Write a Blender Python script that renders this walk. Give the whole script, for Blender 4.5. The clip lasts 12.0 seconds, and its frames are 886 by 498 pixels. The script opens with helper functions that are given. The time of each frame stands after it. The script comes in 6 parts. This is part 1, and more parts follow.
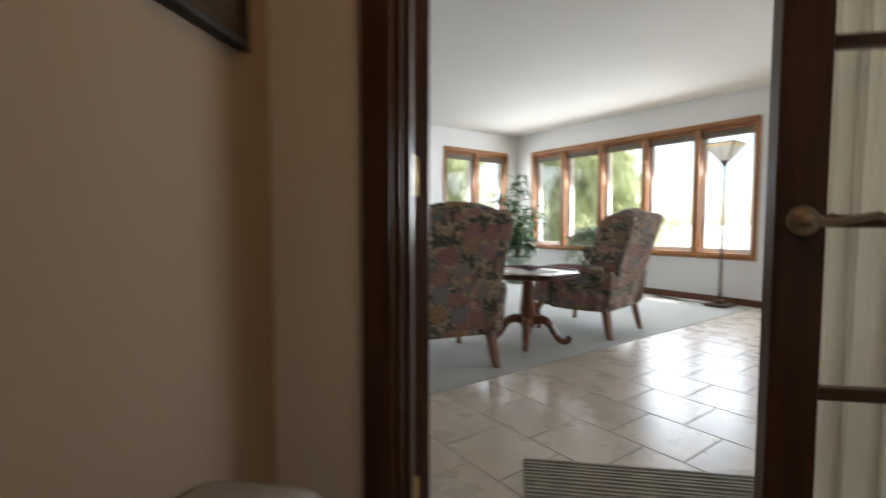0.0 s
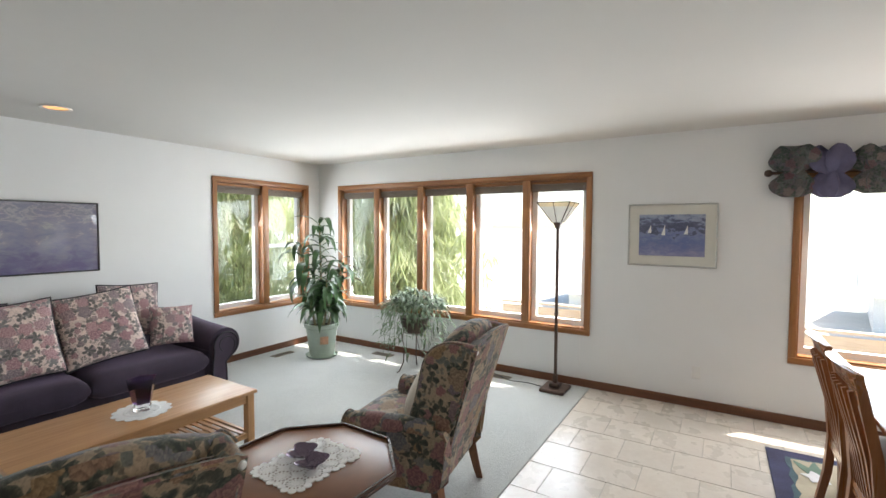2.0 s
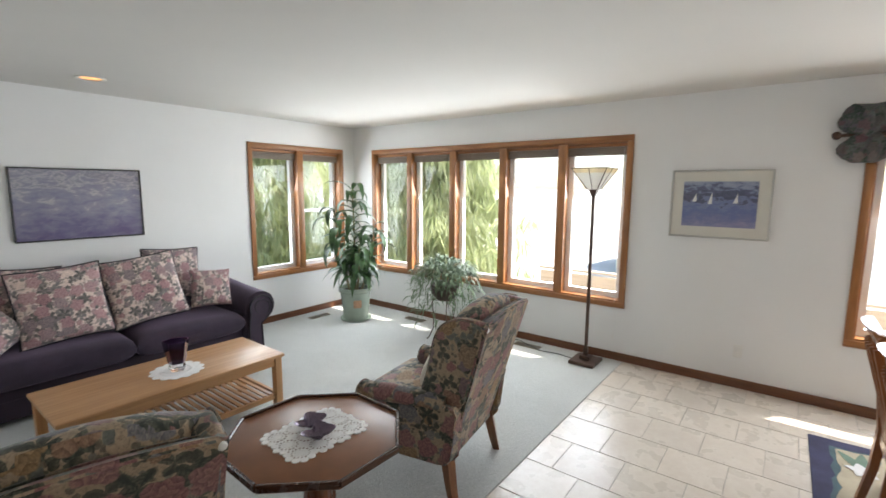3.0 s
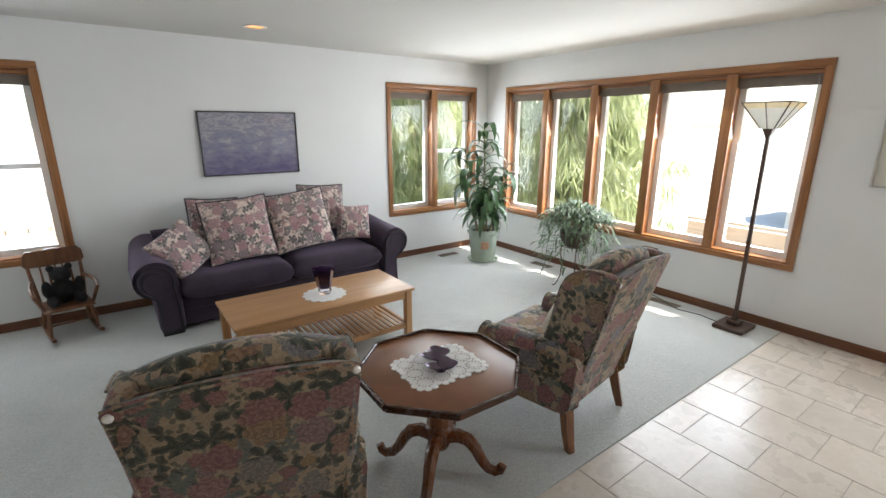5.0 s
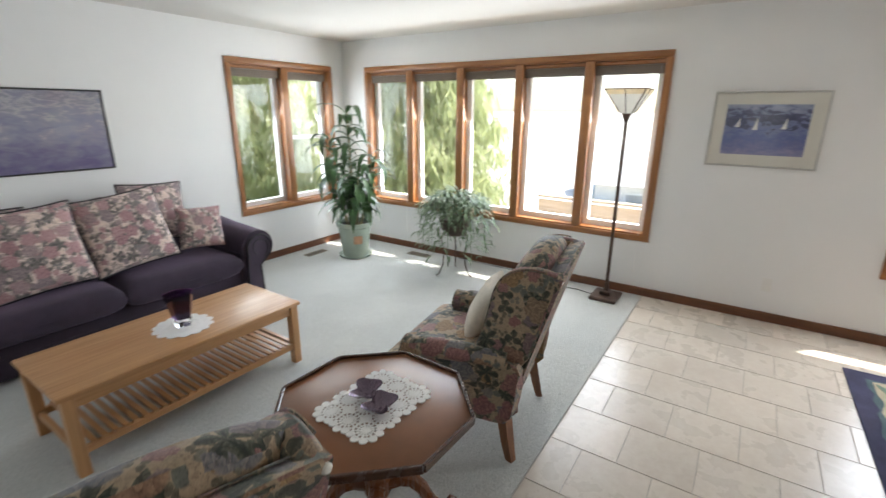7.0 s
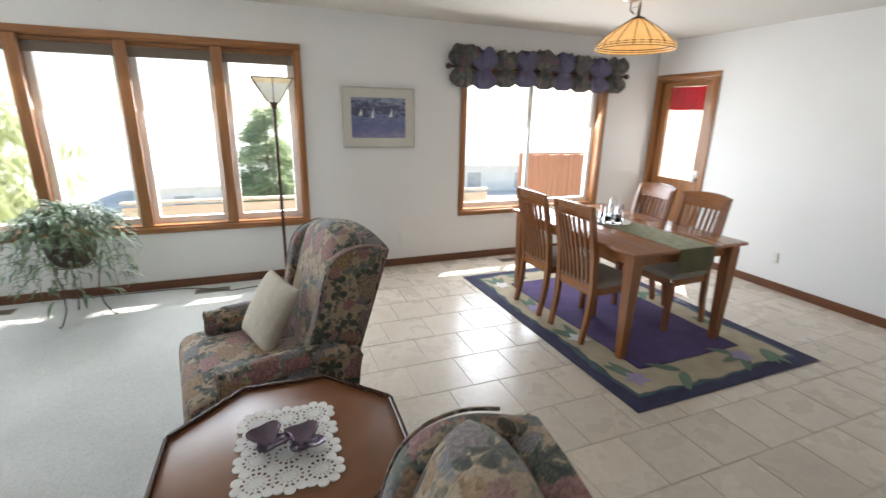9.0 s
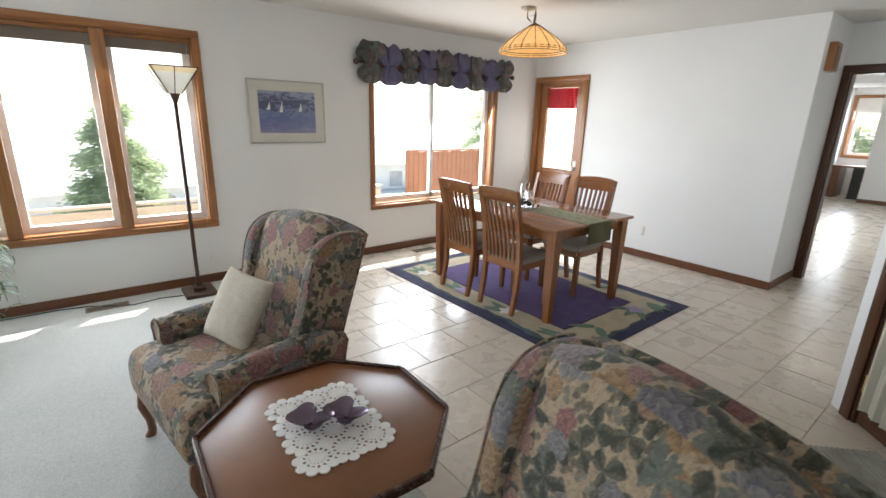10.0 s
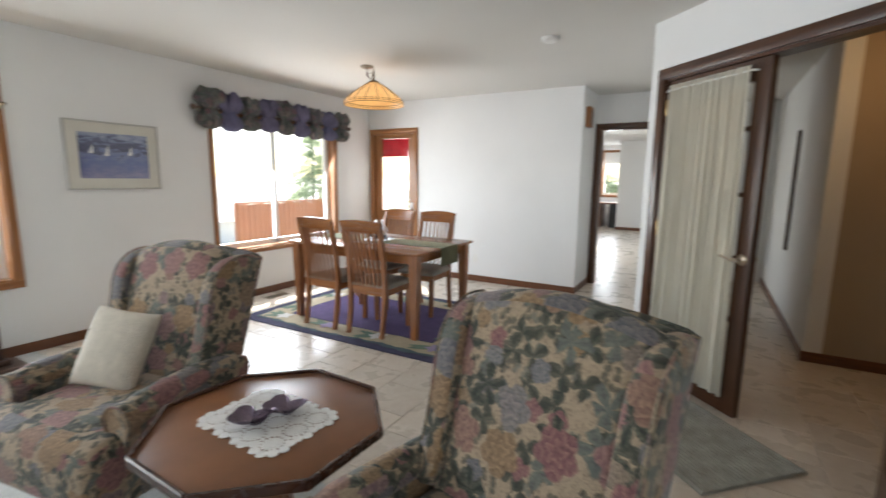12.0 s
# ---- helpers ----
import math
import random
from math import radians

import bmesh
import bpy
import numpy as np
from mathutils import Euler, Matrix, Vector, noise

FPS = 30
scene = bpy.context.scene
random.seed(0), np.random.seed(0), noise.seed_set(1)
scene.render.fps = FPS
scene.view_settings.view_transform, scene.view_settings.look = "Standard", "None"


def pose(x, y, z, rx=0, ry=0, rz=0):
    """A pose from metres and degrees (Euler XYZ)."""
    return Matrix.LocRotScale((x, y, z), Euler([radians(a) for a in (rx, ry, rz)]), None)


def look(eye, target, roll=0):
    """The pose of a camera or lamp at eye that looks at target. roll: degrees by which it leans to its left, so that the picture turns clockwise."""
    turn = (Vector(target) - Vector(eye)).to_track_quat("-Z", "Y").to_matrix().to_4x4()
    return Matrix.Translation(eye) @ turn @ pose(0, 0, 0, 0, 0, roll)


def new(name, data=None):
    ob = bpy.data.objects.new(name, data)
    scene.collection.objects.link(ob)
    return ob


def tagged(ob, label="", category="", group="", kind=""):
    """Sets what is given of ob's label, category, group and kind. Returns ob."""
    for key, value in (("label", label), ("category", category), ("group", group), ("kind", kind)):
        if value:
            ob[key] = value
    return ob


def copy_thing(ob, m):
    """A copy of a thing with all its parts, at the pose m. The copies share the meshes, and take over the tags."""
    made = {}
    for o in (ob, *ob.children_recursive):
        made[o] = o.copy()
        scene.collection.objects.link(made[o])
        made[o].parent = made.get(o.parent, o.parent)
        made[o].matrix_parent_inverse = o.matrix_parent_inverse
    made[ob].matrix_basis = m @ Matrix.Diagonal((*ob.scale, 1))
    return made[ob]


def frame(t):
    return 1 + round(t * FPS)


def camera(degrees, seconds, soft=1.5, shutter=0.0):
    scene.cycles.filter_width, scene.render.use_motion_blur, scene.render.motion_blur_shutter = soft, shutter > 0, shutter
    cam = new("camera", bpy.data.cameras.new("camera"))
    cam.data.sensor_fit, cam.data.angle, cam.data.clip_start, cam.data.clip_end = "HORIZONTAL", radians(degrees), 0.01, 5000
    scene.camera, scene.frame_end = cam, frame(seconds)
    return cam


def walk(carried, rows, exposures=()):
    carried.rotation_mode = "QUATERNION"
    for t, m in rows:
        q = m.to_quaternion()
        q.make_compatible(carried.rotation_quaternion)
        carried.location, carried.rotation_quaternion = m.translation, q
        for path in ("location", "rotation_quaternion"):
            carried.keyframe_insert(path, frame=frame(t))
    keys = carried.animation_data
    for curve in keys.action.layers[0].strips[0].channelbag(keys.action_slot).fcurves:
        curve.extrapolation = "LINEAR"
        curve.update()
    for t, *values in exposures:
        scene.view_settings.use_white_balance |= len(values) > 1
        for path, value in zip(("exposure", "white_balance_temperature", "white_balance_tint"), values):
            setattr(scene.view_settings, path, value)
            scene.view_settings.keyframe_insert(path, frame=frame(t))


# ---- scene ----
cam = camera(88.4, 12.0, 1.5, 0.4)
PATH = [
    (0, (0.060, 0.098, 0.978), (1.239, 1.710, 0.867), 0.1),
    (0.5, (0.519, 0.450, 0.809), (2.102, 1.667, 0.697), 0.4),
    (1, (0.934, 0.722, 0.940), (2.630, 1.776, 0.830), 0.5),
    (1.5, (1.245, 0.940, 1.443), (2.939, 1.997, 1.335), 0.4),
    (2, (1.376, 1.070, 1.668), (3.077, 2.117, 1.571), 0.3),
    (2.5, (1.474, 1.023, 1.719), (3.140, 2.116, 1.546), 0.3),
    (3, (1.556, 0.974, 1.729), (3.130, 2.179, 1.461), 0.4),
    (3.5, (1.578, 0.971, 1.728), (3.026, 2.305, 1.377), 0.4),
    (5.5, (1.597, 1.058, 1.745), (2.713, 2.625, 1.198), 0.2),
    (6, (1.571, 1.182, 1.761), (2.767, 2.682, 1.197), 0.1),
    (6.5, (1.548, 1.345, 1.734), (2.941, 2.661, 1.160), 0.3),
    (7, (1.606, 1.534, 1.737), (3.198, 2.595, 1.153), 0.4),
    (7.5, (1.557, 1.809, 1.723), (3.359, 2.462, 1.153), 0.6),
    (9.5, (1.425, 2.924, 1.618), (3.053, 1.910, 1.050), 1.5),
    (10, (1.523, 3.170, 1.587), (3.028, 1.974, 1.035), 1.6),
    (10.5, (1.627, 3.342, 1.559), (3.054, 2.028, 1.074), 1.5),
    (11, (1.693, 3.549, 1.546), (3.055, 2.147, 1.123), 1.3),
    (11.5, (1.627, 3.639, 1.496), (2.907, 2.144, 1.142), 1.0),
    (12, (1.507, 3.637, 1.439), (2.490, 1.923, 1.133), 0.7),
]
walk(cam, [(t, look(eye, target, roll)) for t, eye, target, roll in PATH])


# ---- world, sun, large lights ----
SUN_DIR = Vector((-0.42, 0.42, -0.66)).normalized()   # the way the sunlight travels
world = bpy.data.worlds.new("sky")
scene.world = world
world.use_nodes = True
wn = world.node_tree
sky = wn.nodes.new("ShaderNodeTexSky")
sky.sky_type = "NISHITA"
sky.sun_disc = False
sky.sun_elevation = math.asin(-SUN_DIR.z)
sky.sun_rotation = math.atan2(-SUN_DIR.x, -SUN_DIR.y)
sky.dust_density = 1.2
wn.links.new(sky.outputs[0], wn.nodes["Background"].inputs[0])
wn.nodes["Background"].inputs[1].default_value = 0.15
sun = new("sun", bpy.data.lights.new("sun", "SUN"))
sun.data.energy, sun.data.angle, sun.data.color = 5.0, radians(0.5), (1.0, 0.94, 0.85)
sun.rotation_mode = "QUATERNION"
sun.rotation_quaternion = SUN_DIR.to_track_quat("-Z", "Y")
scene.view_settings.exposure = 1.65


def window_light(name, place, way, width, height, watts, color=(0.90, 0.965, 1.03)):
    """The sky's light in a window's opening."""
    lamp = new(name, bpy.data.lights.new(name, "AREA"))
    lamp.data.shape, lamp.data.size, lamp.data.size_y = "RECTANGLE", width, height
    lamp.data.energy, lamp.data.color = watts, color
    m = Vector(way).to_track_quat("-Z", "Y").to_matrix().to_4x4()
    lamp.matrix_world = Matrix.Translation(place) @ m


window_light("skylight_b", (6.36, 3.99, 1.40), (-1, 0, -0.45), 3.3, 1.5, 45)
window_light("skylight_a", (5.22, 6.37, 1.42), (0, -1, -0.45), 1.3, 1.5, 11)
window_light("skylight_c", (0.77, 6.37, 1.40), (0, -1, -0.45), 0.8, 1.5, 7)
window_light("skylight_d", (6.36, -0.40, 1.30), (-1, 0, -0.45), 1.8, 1.3, 25)


def bulb(name, place, watts, color=(1.0, 0.62, 0.3), radius=0.04):
    lamp = new(name, bpy.data.lights.new(name, "POINT"))
    lamp.data.energy, lamp.data.color, lamp.data.shadow_soft_size = watts, color, radius
    lamp.location = place


# ---- materials ----
def shader(name, color, rough=0.6, metal=0.0):
    m = bpy.data.materials.new(name)
    m.use_nodes = True
    nt = m.node_tree
    b = nt.nodes["Principled BSDF"]
    b.inputs["Base Color"].default_value = (*color, 1)
    b.inputs["Roughness"].default_value = rough
    b.inputs["Metallic"].default_value = metal
    return m, nt, b


def coords(nt, scale=(1, 1, 1), kind="Object", turn=(0, 0, 0)):
    tc = nt.nodes.new("ShaderNodeTexCoord")
    mp = nt.nodes.new("ShaderNodeMapping")
    mp.inputs["Scale"].default_value = scale
    mp.inputs["Rotation"].default_value = turn
    nt.links.new(tc.outputs[kind], mp.inputs[0])
    return mp.outputs[0]


def noise_of(nt, vec, scale, detail=4, rough=0.55, distortion=0.0):
    n = nt.nodes.new("ShaderNodeTexNoise")
    n.inputs["Scale"].default_value = scale
    n.inputs["Detail"].default_value = detail
    n.inputs["Roughness"].default_value = rough
    n.inputs["Distortion"].default_value = distortion
    if vec is not None:
        nt.links.new(vec, n.inputs["Vector"])
    return n


def ramp(nt, fac, stops):
    r = nt.nodes.new("ShaderNodeValToRGB")
    e = r.color_ramp.elements
    while len(e) < len(stops):
        e.new(0.5)
    for k, (p, c) in enumerate(stops):
        e[k].position = p
        e[k].color = (*c, 1)
    nt.links.new(fac, r.inputs[0])
    return r.outputs[0]


def mixed(nt, fac, a, b, kind="MIX"):
    x = nt.nodes.new("ShaderNodeMix")
    x.data_type, x.blend_type = "RGBA", kind
    for sock, v in ((x.inputs[0], fac), (x.inputs[6], a), (x.inputs[7], b)):
        if hasattr(v, "node"):
            nt.links.new(v, sock)
        elif isinstance(v, tuple):
            sock.default_value = (*v, 1)
        else:
            sock.default_value = v
    return x.outputs[2]


def calc(nt, op, a, b=0.0, c=0.0):
    x = nt.nodes.new("ShaderNodeMath")
    x.operation = op
    for sock, v in zip(x.inputs, (a, b, c)):
        if hasattr(v, "node"):
            nt.links.new(v, sock)
        else:
            sock.default_value = v
    return x.outputs[0]


def bump(nt, b, height, strength=0.2, distance=0.01):
    n = nt.nodes.new("ShaderNodeBump")
    n.inputs["Strength"].default_value = strength
    n.inputs["Distance"].default_value = distance
    nt.links.new(height, n.inputs["Height"])
    nt.links.new(n.outputs[0], b.inputs["Normal"])


def mottled(name, color, rough, spread=0.12, scale=3.0, grain=200.0, grain_bump=0.15, metal=0.0, dist=0.002):
    """A colour with broad drift and a fine grain."""
    m, nt, b = shader(name, color, rough, metal)
    v = coords(nt)
    broad = noise_of(nt, v, scale, 5)
    lo = tuple(c * (1 - spread) for c in color)
    hi = tuple(min(1, c * (1 + spread)) for c in color)
    nt.links.new(ramp(nt, broad.outputs[0], [(0.3, lo), (0.7, hi)]), b.inputs["Base Color"])
    fine = noise_of(nt, v, grain, 3)
    bump(nt, b, fine.outputs[0], grain_bump, dist)
    return m


def wood(name, dark, light, rough=0.3, axis=2, fine=1.0):
    """Stained wood with grain along one axis of the object."""
    m, nt, b = shader(name, light, rough)
    s = [22 * fine, 22 * fine, 22 * fine]
    s[axis] = 1.3 * fine
    info = nt.nodes.new("ShaderNodeObjectInfo")
    off = nt.nodes.new("ShaderNodeVectorMath")
    off.operation = "ADD"
    mp = coords(nt, tuple(s))
    sc = calc(nt, "MULTIPLY", info.outputs["Random"], 37.0)
    nt.links.new(mp, off.inputs[0])
    nt.links.new(sc, off.inputs[1])
    n = noise_of(nt, off.outputs[0], 1.6, 6, 0.6, 0.6)
    c = ramp(nt, n.outputs[0], [(0.28, dark), (0.5, tuple((x + y) / 2 for x, y in zip(dark, light))), (0.72, light)])
    big = noise_of(nt, coords(nt), 2.0, 2)
    c2 = mixed(nt, calc(nt, "MULTIPLY", big.outputs[0], 0.35), c, dark)
    nt.links.new(c2, b.inputs["Base Color"])
    nt.links.new(ramp(nt, n.outputs[0], [(0.2, (rough + 0.12,) * 3), (0.8, (rough - 0.05,) * 3)]), b.inputs["Roughness"])
    bump(nt, b, n.outputs[0], 0.12, 0.002)
    b.inputs["Coat Weight"].default_value = 0.15
    b.inputs["Coat Roughness"].default_value = 0.2
    return m


def glowing(name, color, strength, base=None):
    m, nt, b = shader(name, base or color, 0.5)
    b.inputs["Emission Color"].default_value = (*color, 1)
    b.inputs["Emission Strength"].default_value = strength
    return m


def glass(name, tint=(1, 1, 1), rough=0.0):
    m, nt, b = shader(name, tint, rough)
    b.inputs["Transmission Weight"].default_value = 1.0
    b.inputs["IOR"].default_value = 1.45
    return m


def thin_glass(name):
    m = bpy.data.materials.new(name)
    m.use_nodes = True
    nt = m.node_tree
    nt.nodes.clear()
    out = nt.nodes.new("ShaderNodeOutputMaterial")
    tr, gl, mx, fr = (nt.nodes.new("ShaderNode" + k) for k in ("BsdfTransparent", "BsdfGlossy", "MixShader", "LayerWeight"))
    gl.inputs["Roughness"].default_value = 0.01
    edge = calc(nt, "POWER", fr.outputs["Facing"], 5.0)
    fr.inputs["Blend"].default_value = 0.5
    nt.links.new(calc(nt, "MULTIPLY_ADD", edge, 0.7, 0.03), mx.inputs[0])
    nt.links.new(tr.outputs[0], mx.inputs[1])
    nt.links.new(gl.outputs[0], mx.inputs[2])
    nt.links.new(mx.outputs[0], out.inputs[0])
    return m


WALL = mottled("white_wall_paint", (0.80, 0.80, 0.79), 0.75, 0.02, 1.5, 90, 0.10)
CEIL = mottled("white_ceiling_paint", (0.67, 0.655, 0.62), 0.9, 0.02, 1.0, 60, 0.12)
HALLWALL = mottled("beige_hall_paint", (0.42, 0.33, 0.235), 0.75, 0.03, 1.5, 90, 0.10)
TRIM = wood("oak_trim_x", (0.20, 0.075, 0.022), (0.45, 0.20, 0.068), 0.32, 0)
TRIMY = wood("oak_trim_y", (0.17, 0.062, 0.020), (0.40, 0.175, 0.062), 0.32, 1)
TRIMZ = wood("oak_trim_z", (0.20, 0.075, 0.022), (0.45, 0.20, 0.068), 0.32, 2)
BASEX = wood("baseboard_wood_x", (0.10, 0.035, 0.014), (0.21, 0.080, 0.034), 0.35, 0)
BASEY = wood("baseboard_wood_y", (0.10, 0.035, 0.014), (0.21, 0.080, 0.034), 0.35, 1)
DARKZ = wood("dark_door_wood", (0.035, 0.012, 0.005), (0.105, 0.039, 0.014), 0.30, 2)
DARKX = wood("dark_door_wood_across", (0.035, 0.012, 0.005), (0.105, 0.039, 0.014), 0.30, 0)
VINYL = mottled("white_vinyl", (0.82, 0.82, 0.80), 0.4, 0.02, 4, 100, 0.03)
PANE = thin_glass("window_glass")
BRASS = mottled("brass", (0.75, 0.55, 0.25), 0.3, 0.1, 20, 300, 0.05, 1.0)
BRONZE = mottled("dark_bronze", (0.09, 0.055, 0.04), 0.45, 0.25, 15, 200, 0.1, 0.6)
NICKEL = mottled("aged_nickel", (0.45, 0.38, 0.30), 0.3, 0.1, 20, 300, 0.05, 1.0)
BLIND = mottled("taupe_blind", (0.22, 0.17, 0.13), 0.5, 0.1, 8, 100, 0.05)
PLASTIC = mottled("white_plastic", (0.78, 0.77, 0.74), 0.4, 0.02, 5, 100, 0.02)
BLACK = mottled("black_plastic", (0.02, 0.02, 0.02), 0.5, 0.1, 5, 100, 0.05)
GROUT = mottled("grout", (0.46, 0.42, 0.36), 0.85, 0.1, 5, 150, 0.2)


def tile_material():
    m, nt, b = shader("beige_floor_tile", (0.6, 0.52, 0.42), 0.3)
    tc = nt.nodes.new("ShaderNodeNewGeometry")
    info = nt.nodes.new("ShaderNodeObjectInfo")
    v = nt.nodes.new("ShaderNodeVectorMath")
    v.operation = "ADD"
    nt.links.new(tc.outputs["Position"], v.inputs[0])
    nt.links.new(calc(nt, "MULTIPLY", info.outputs["Random"], 50.0), v.inputs[1])
    n1 = noise_of(nt, v.outputs[0], 5.0, 5, 0.55, 0.2)
    n2 = noise_of(nt, v.outputs[0], 28.0, 5, 0.6)
    c = ramp(nt, n1.outputs[0], [(0.28, (0.545, 0.475, 0.40)), (0.5, (0.60, 0.535, 0.455)), (0.72, (0.645, 0.59, 0.515))])
    c = mixed(nt, 0.15, c, ramp(nt, n2.outputs[0], [(0.35, (0.45, 0.36, 0.26)), (0.65, (0.70, 0.64, 0.55))]))
    tone = ramp(nt, info.outputs["Random"], [(0.0, (0.93, 0.93, 0.93)), (1.0, (1.04, 1.03, 1.02))])
    nt.links.new(mixed(nt, 1.0, c, tone, "MULTIPLY"), b.inputs["Base Color"])
    nt.links.new(ramp(nt, n1.outputs[0], [(0.3, (0.30,) * 3), (0.7, (0.26,) * 3)]), b.inputs["Roughness"])
    bump(nt, b, n2.outputs[0], 0.010, 0.001)
    return m


def carpet_material():
    m, nt, b = shader("pale_grey_green_carpet", (0.47, 0.48, 0.45), 0.95)
    v = coords(nt)
    broad = noise_of(nt, v, 1.6, 5, 0.6, 0.7)
    pile = noise_of(nt, v, 130.0, 3, 0.7)
    mid = noise_of(nt, v, 35.0, 3, 0.6)
    c = ramp(nt, broad.outputs[0], [(0.3, (0.39, 0.40, 0.38)), (0.7, (0.51, 0.515, 0.485))])
    c = mixed(nt, 0.45, c, ramp(nt, pile.outputs[0], [(0.3, (0.26, 0.27, 0.25)), (0.7, (0.66, 0.67, 0.63))]))
    nt.links.new(c, b.inputs["Base Color"])
    bump(nt, b, calc(nt, "ADD", pile.outputs[0], mid.outputs[0]), 0.6, 0.012)
    b.inputs["Sheen Weight"].default_value = 0.2
    return m


TILE = tile_material()
CARPET = carpet_material()


# ---- mesh helpers ----
def add_box(bm, x0, x1, y0, y1, z0, z1, m=None):
    vs = [bm.verts.new((x, y, z)) for x in (x0, x1) for y in (y0, y1) for z in (z0, z1)]
    if m is not None:
        for v in vs:
            v.co = m @ v.co
    for f in ((0, 1, 3, 2), (4, 6, 7, 5), (0, 4, 5, 1), (2, 3, 7, 6), (0, 2, 6, 4), (1, 5, 7, 3)):
        bm.faces.new([vs[i] for i in f])
    return vs


def box(x0, x1, y0, y1, z0, z1, bevel=0.0, seg=2):
    bm = bmesh.new()
    add_box(bm, x0, x1, y0, y1, z0, z1)
    if bevel:
        bmesh.ops.bevel(bm, geom=bm.edges[:], offset=bevel, segments=seg, profile=0.5, affect="EDGES")
    return bm


def lathe(profile, n=24, cap=True):
    """Turn (radius, z) round the z axis."""
    bm = bmesh.new()
    rings = []
    for r, z in profile:
        rings.append([bm.verts.new((r * math.cos(2 * math.pi * k / n), r * math.sin(2 * math.pi * k / n), z)) for k in range(n)])
    for a, b in zip(rings, rings[1:]):
        for k in range(n):
            bm.faces.new((a[k], a[(k + 1) % n], b[(k + 1) % n], b[k]))
    if cap:
        bm.faces.new(rings[0][::-1])
        bm.faces.new(rings[-1])
    return bm


def sweep(points, size, n=8, square=False, flat=1.0):
    """A tube or bar along points; size is a radius or one for each point."""
    bm = bmesh.new()
    pts = [Vector(p) for p in points]
    rings = []
    side = None
    for k, p in enumerate(pts):
        d = (pts[min(k + 1, len(pts) - 1)] - pts[max(k - 1, 0)]).normalized()
        if side is None:
            side = d.cross(Vector((0, 0, 1)))
            if side.length < 0.05:
                side = d.cross(Vector((0, 1, 0)))
        side = (side - d * side.dot(d)).normalized()
        up = side.cross(d)
        r = size[k] if isinstance(size, (list, tuple)) else size
        m = 4 if square else n
        ring = []
        for j in range(m):
            a = 2 * math.pi * (j + (0.5 if square else 0)) / m
            q = r * (1.414 if square else 1)
            ring.append(bm.verts.new(p + side * math.cos(a) * q * flat + up * math.sin(a) * q))
        rings.append(ring)
    for a, b in zip(rings, rings[1:]):
        m = len(a)
        for k in range(m):
            bm.faces.new((a[k], a[(k + 1) % m], b[(k + 1) % m], b[k]))
    bm.faces.new(rings[0][::-1])
    bm.faces.new(rings[-1])
    return bm


def prism(outline, z0, z1, bevel=0.0):
    """An outline in x, y raised from z0 to z1."""
    bm = bmesh.new()
    f = bm.faces.new([bm.verts.new((x, y, z0)) for x, y in outline])
    r = bmesh.ops.extrude_face_region(bm, geom=[f])
    for v in r["geom"]:
        if isinstance(v, bmesh.types.BMVert):
            v.co.z = z1
    bmesh.ops.recalc_face_normals(bm, faces=bm.faces[:])
    if bevel:
        bmesh.ops.bevel(bm, geom=bm.edges[:], offset=bevel, segments=2, profile=0.5, affect="EDGES")
    return bm


def moved(bm, m):
    bmesh.ops.transform(bm, matrix=m, verts=bm.verts[:])
    return bm


def joined(*bms):
    out = bmesh.new()
    for b in bms:
        me = bpy.data.meshes.new("tmp")
        b.to_mesh(me)
        b.free()
        out.from_mesh(me)
        bpy.data.meshes.remove(me)
    return out


def part(name, bm, material, parent=None, label="", smooth=True):
    """Link a bmesh as one mesh object under a thing or a part."""
    bmesh.ops.recalc_face_normals(bm, faces=bm.faces[:])
    me = bpy.data.meshes.new(name)
    if smooth:
        for f in bm.faces:
            f.smooth = True
        for e in bm.edges:
            if len(e.link_faces) == 2 and e.calc_face_angle(0) > 0.6:
                e.smooth = False
    bm.to_mesh(me)
    bm.free()
    me.materials.append(material)
    ob = new(name, me)
    if parent is not None:
        ob.parent = parent
    if label:
        ob["label"] = label
    return ob


def thing(name, m, label, category, group="", kind=""):
    ob = new(name)
    ob.empty_display_size = 0.1
    ob.matrix_basis = m
    return tagged(ob, label, category, group, kind)


def structure(name, bm, material, label, category, m=None):
    ob = part(name, bm, material, None, "", smooth=False)
    if m is not None:
        ob.matrix_basis = m
    return tagged(ob, label, category, "", "structure")


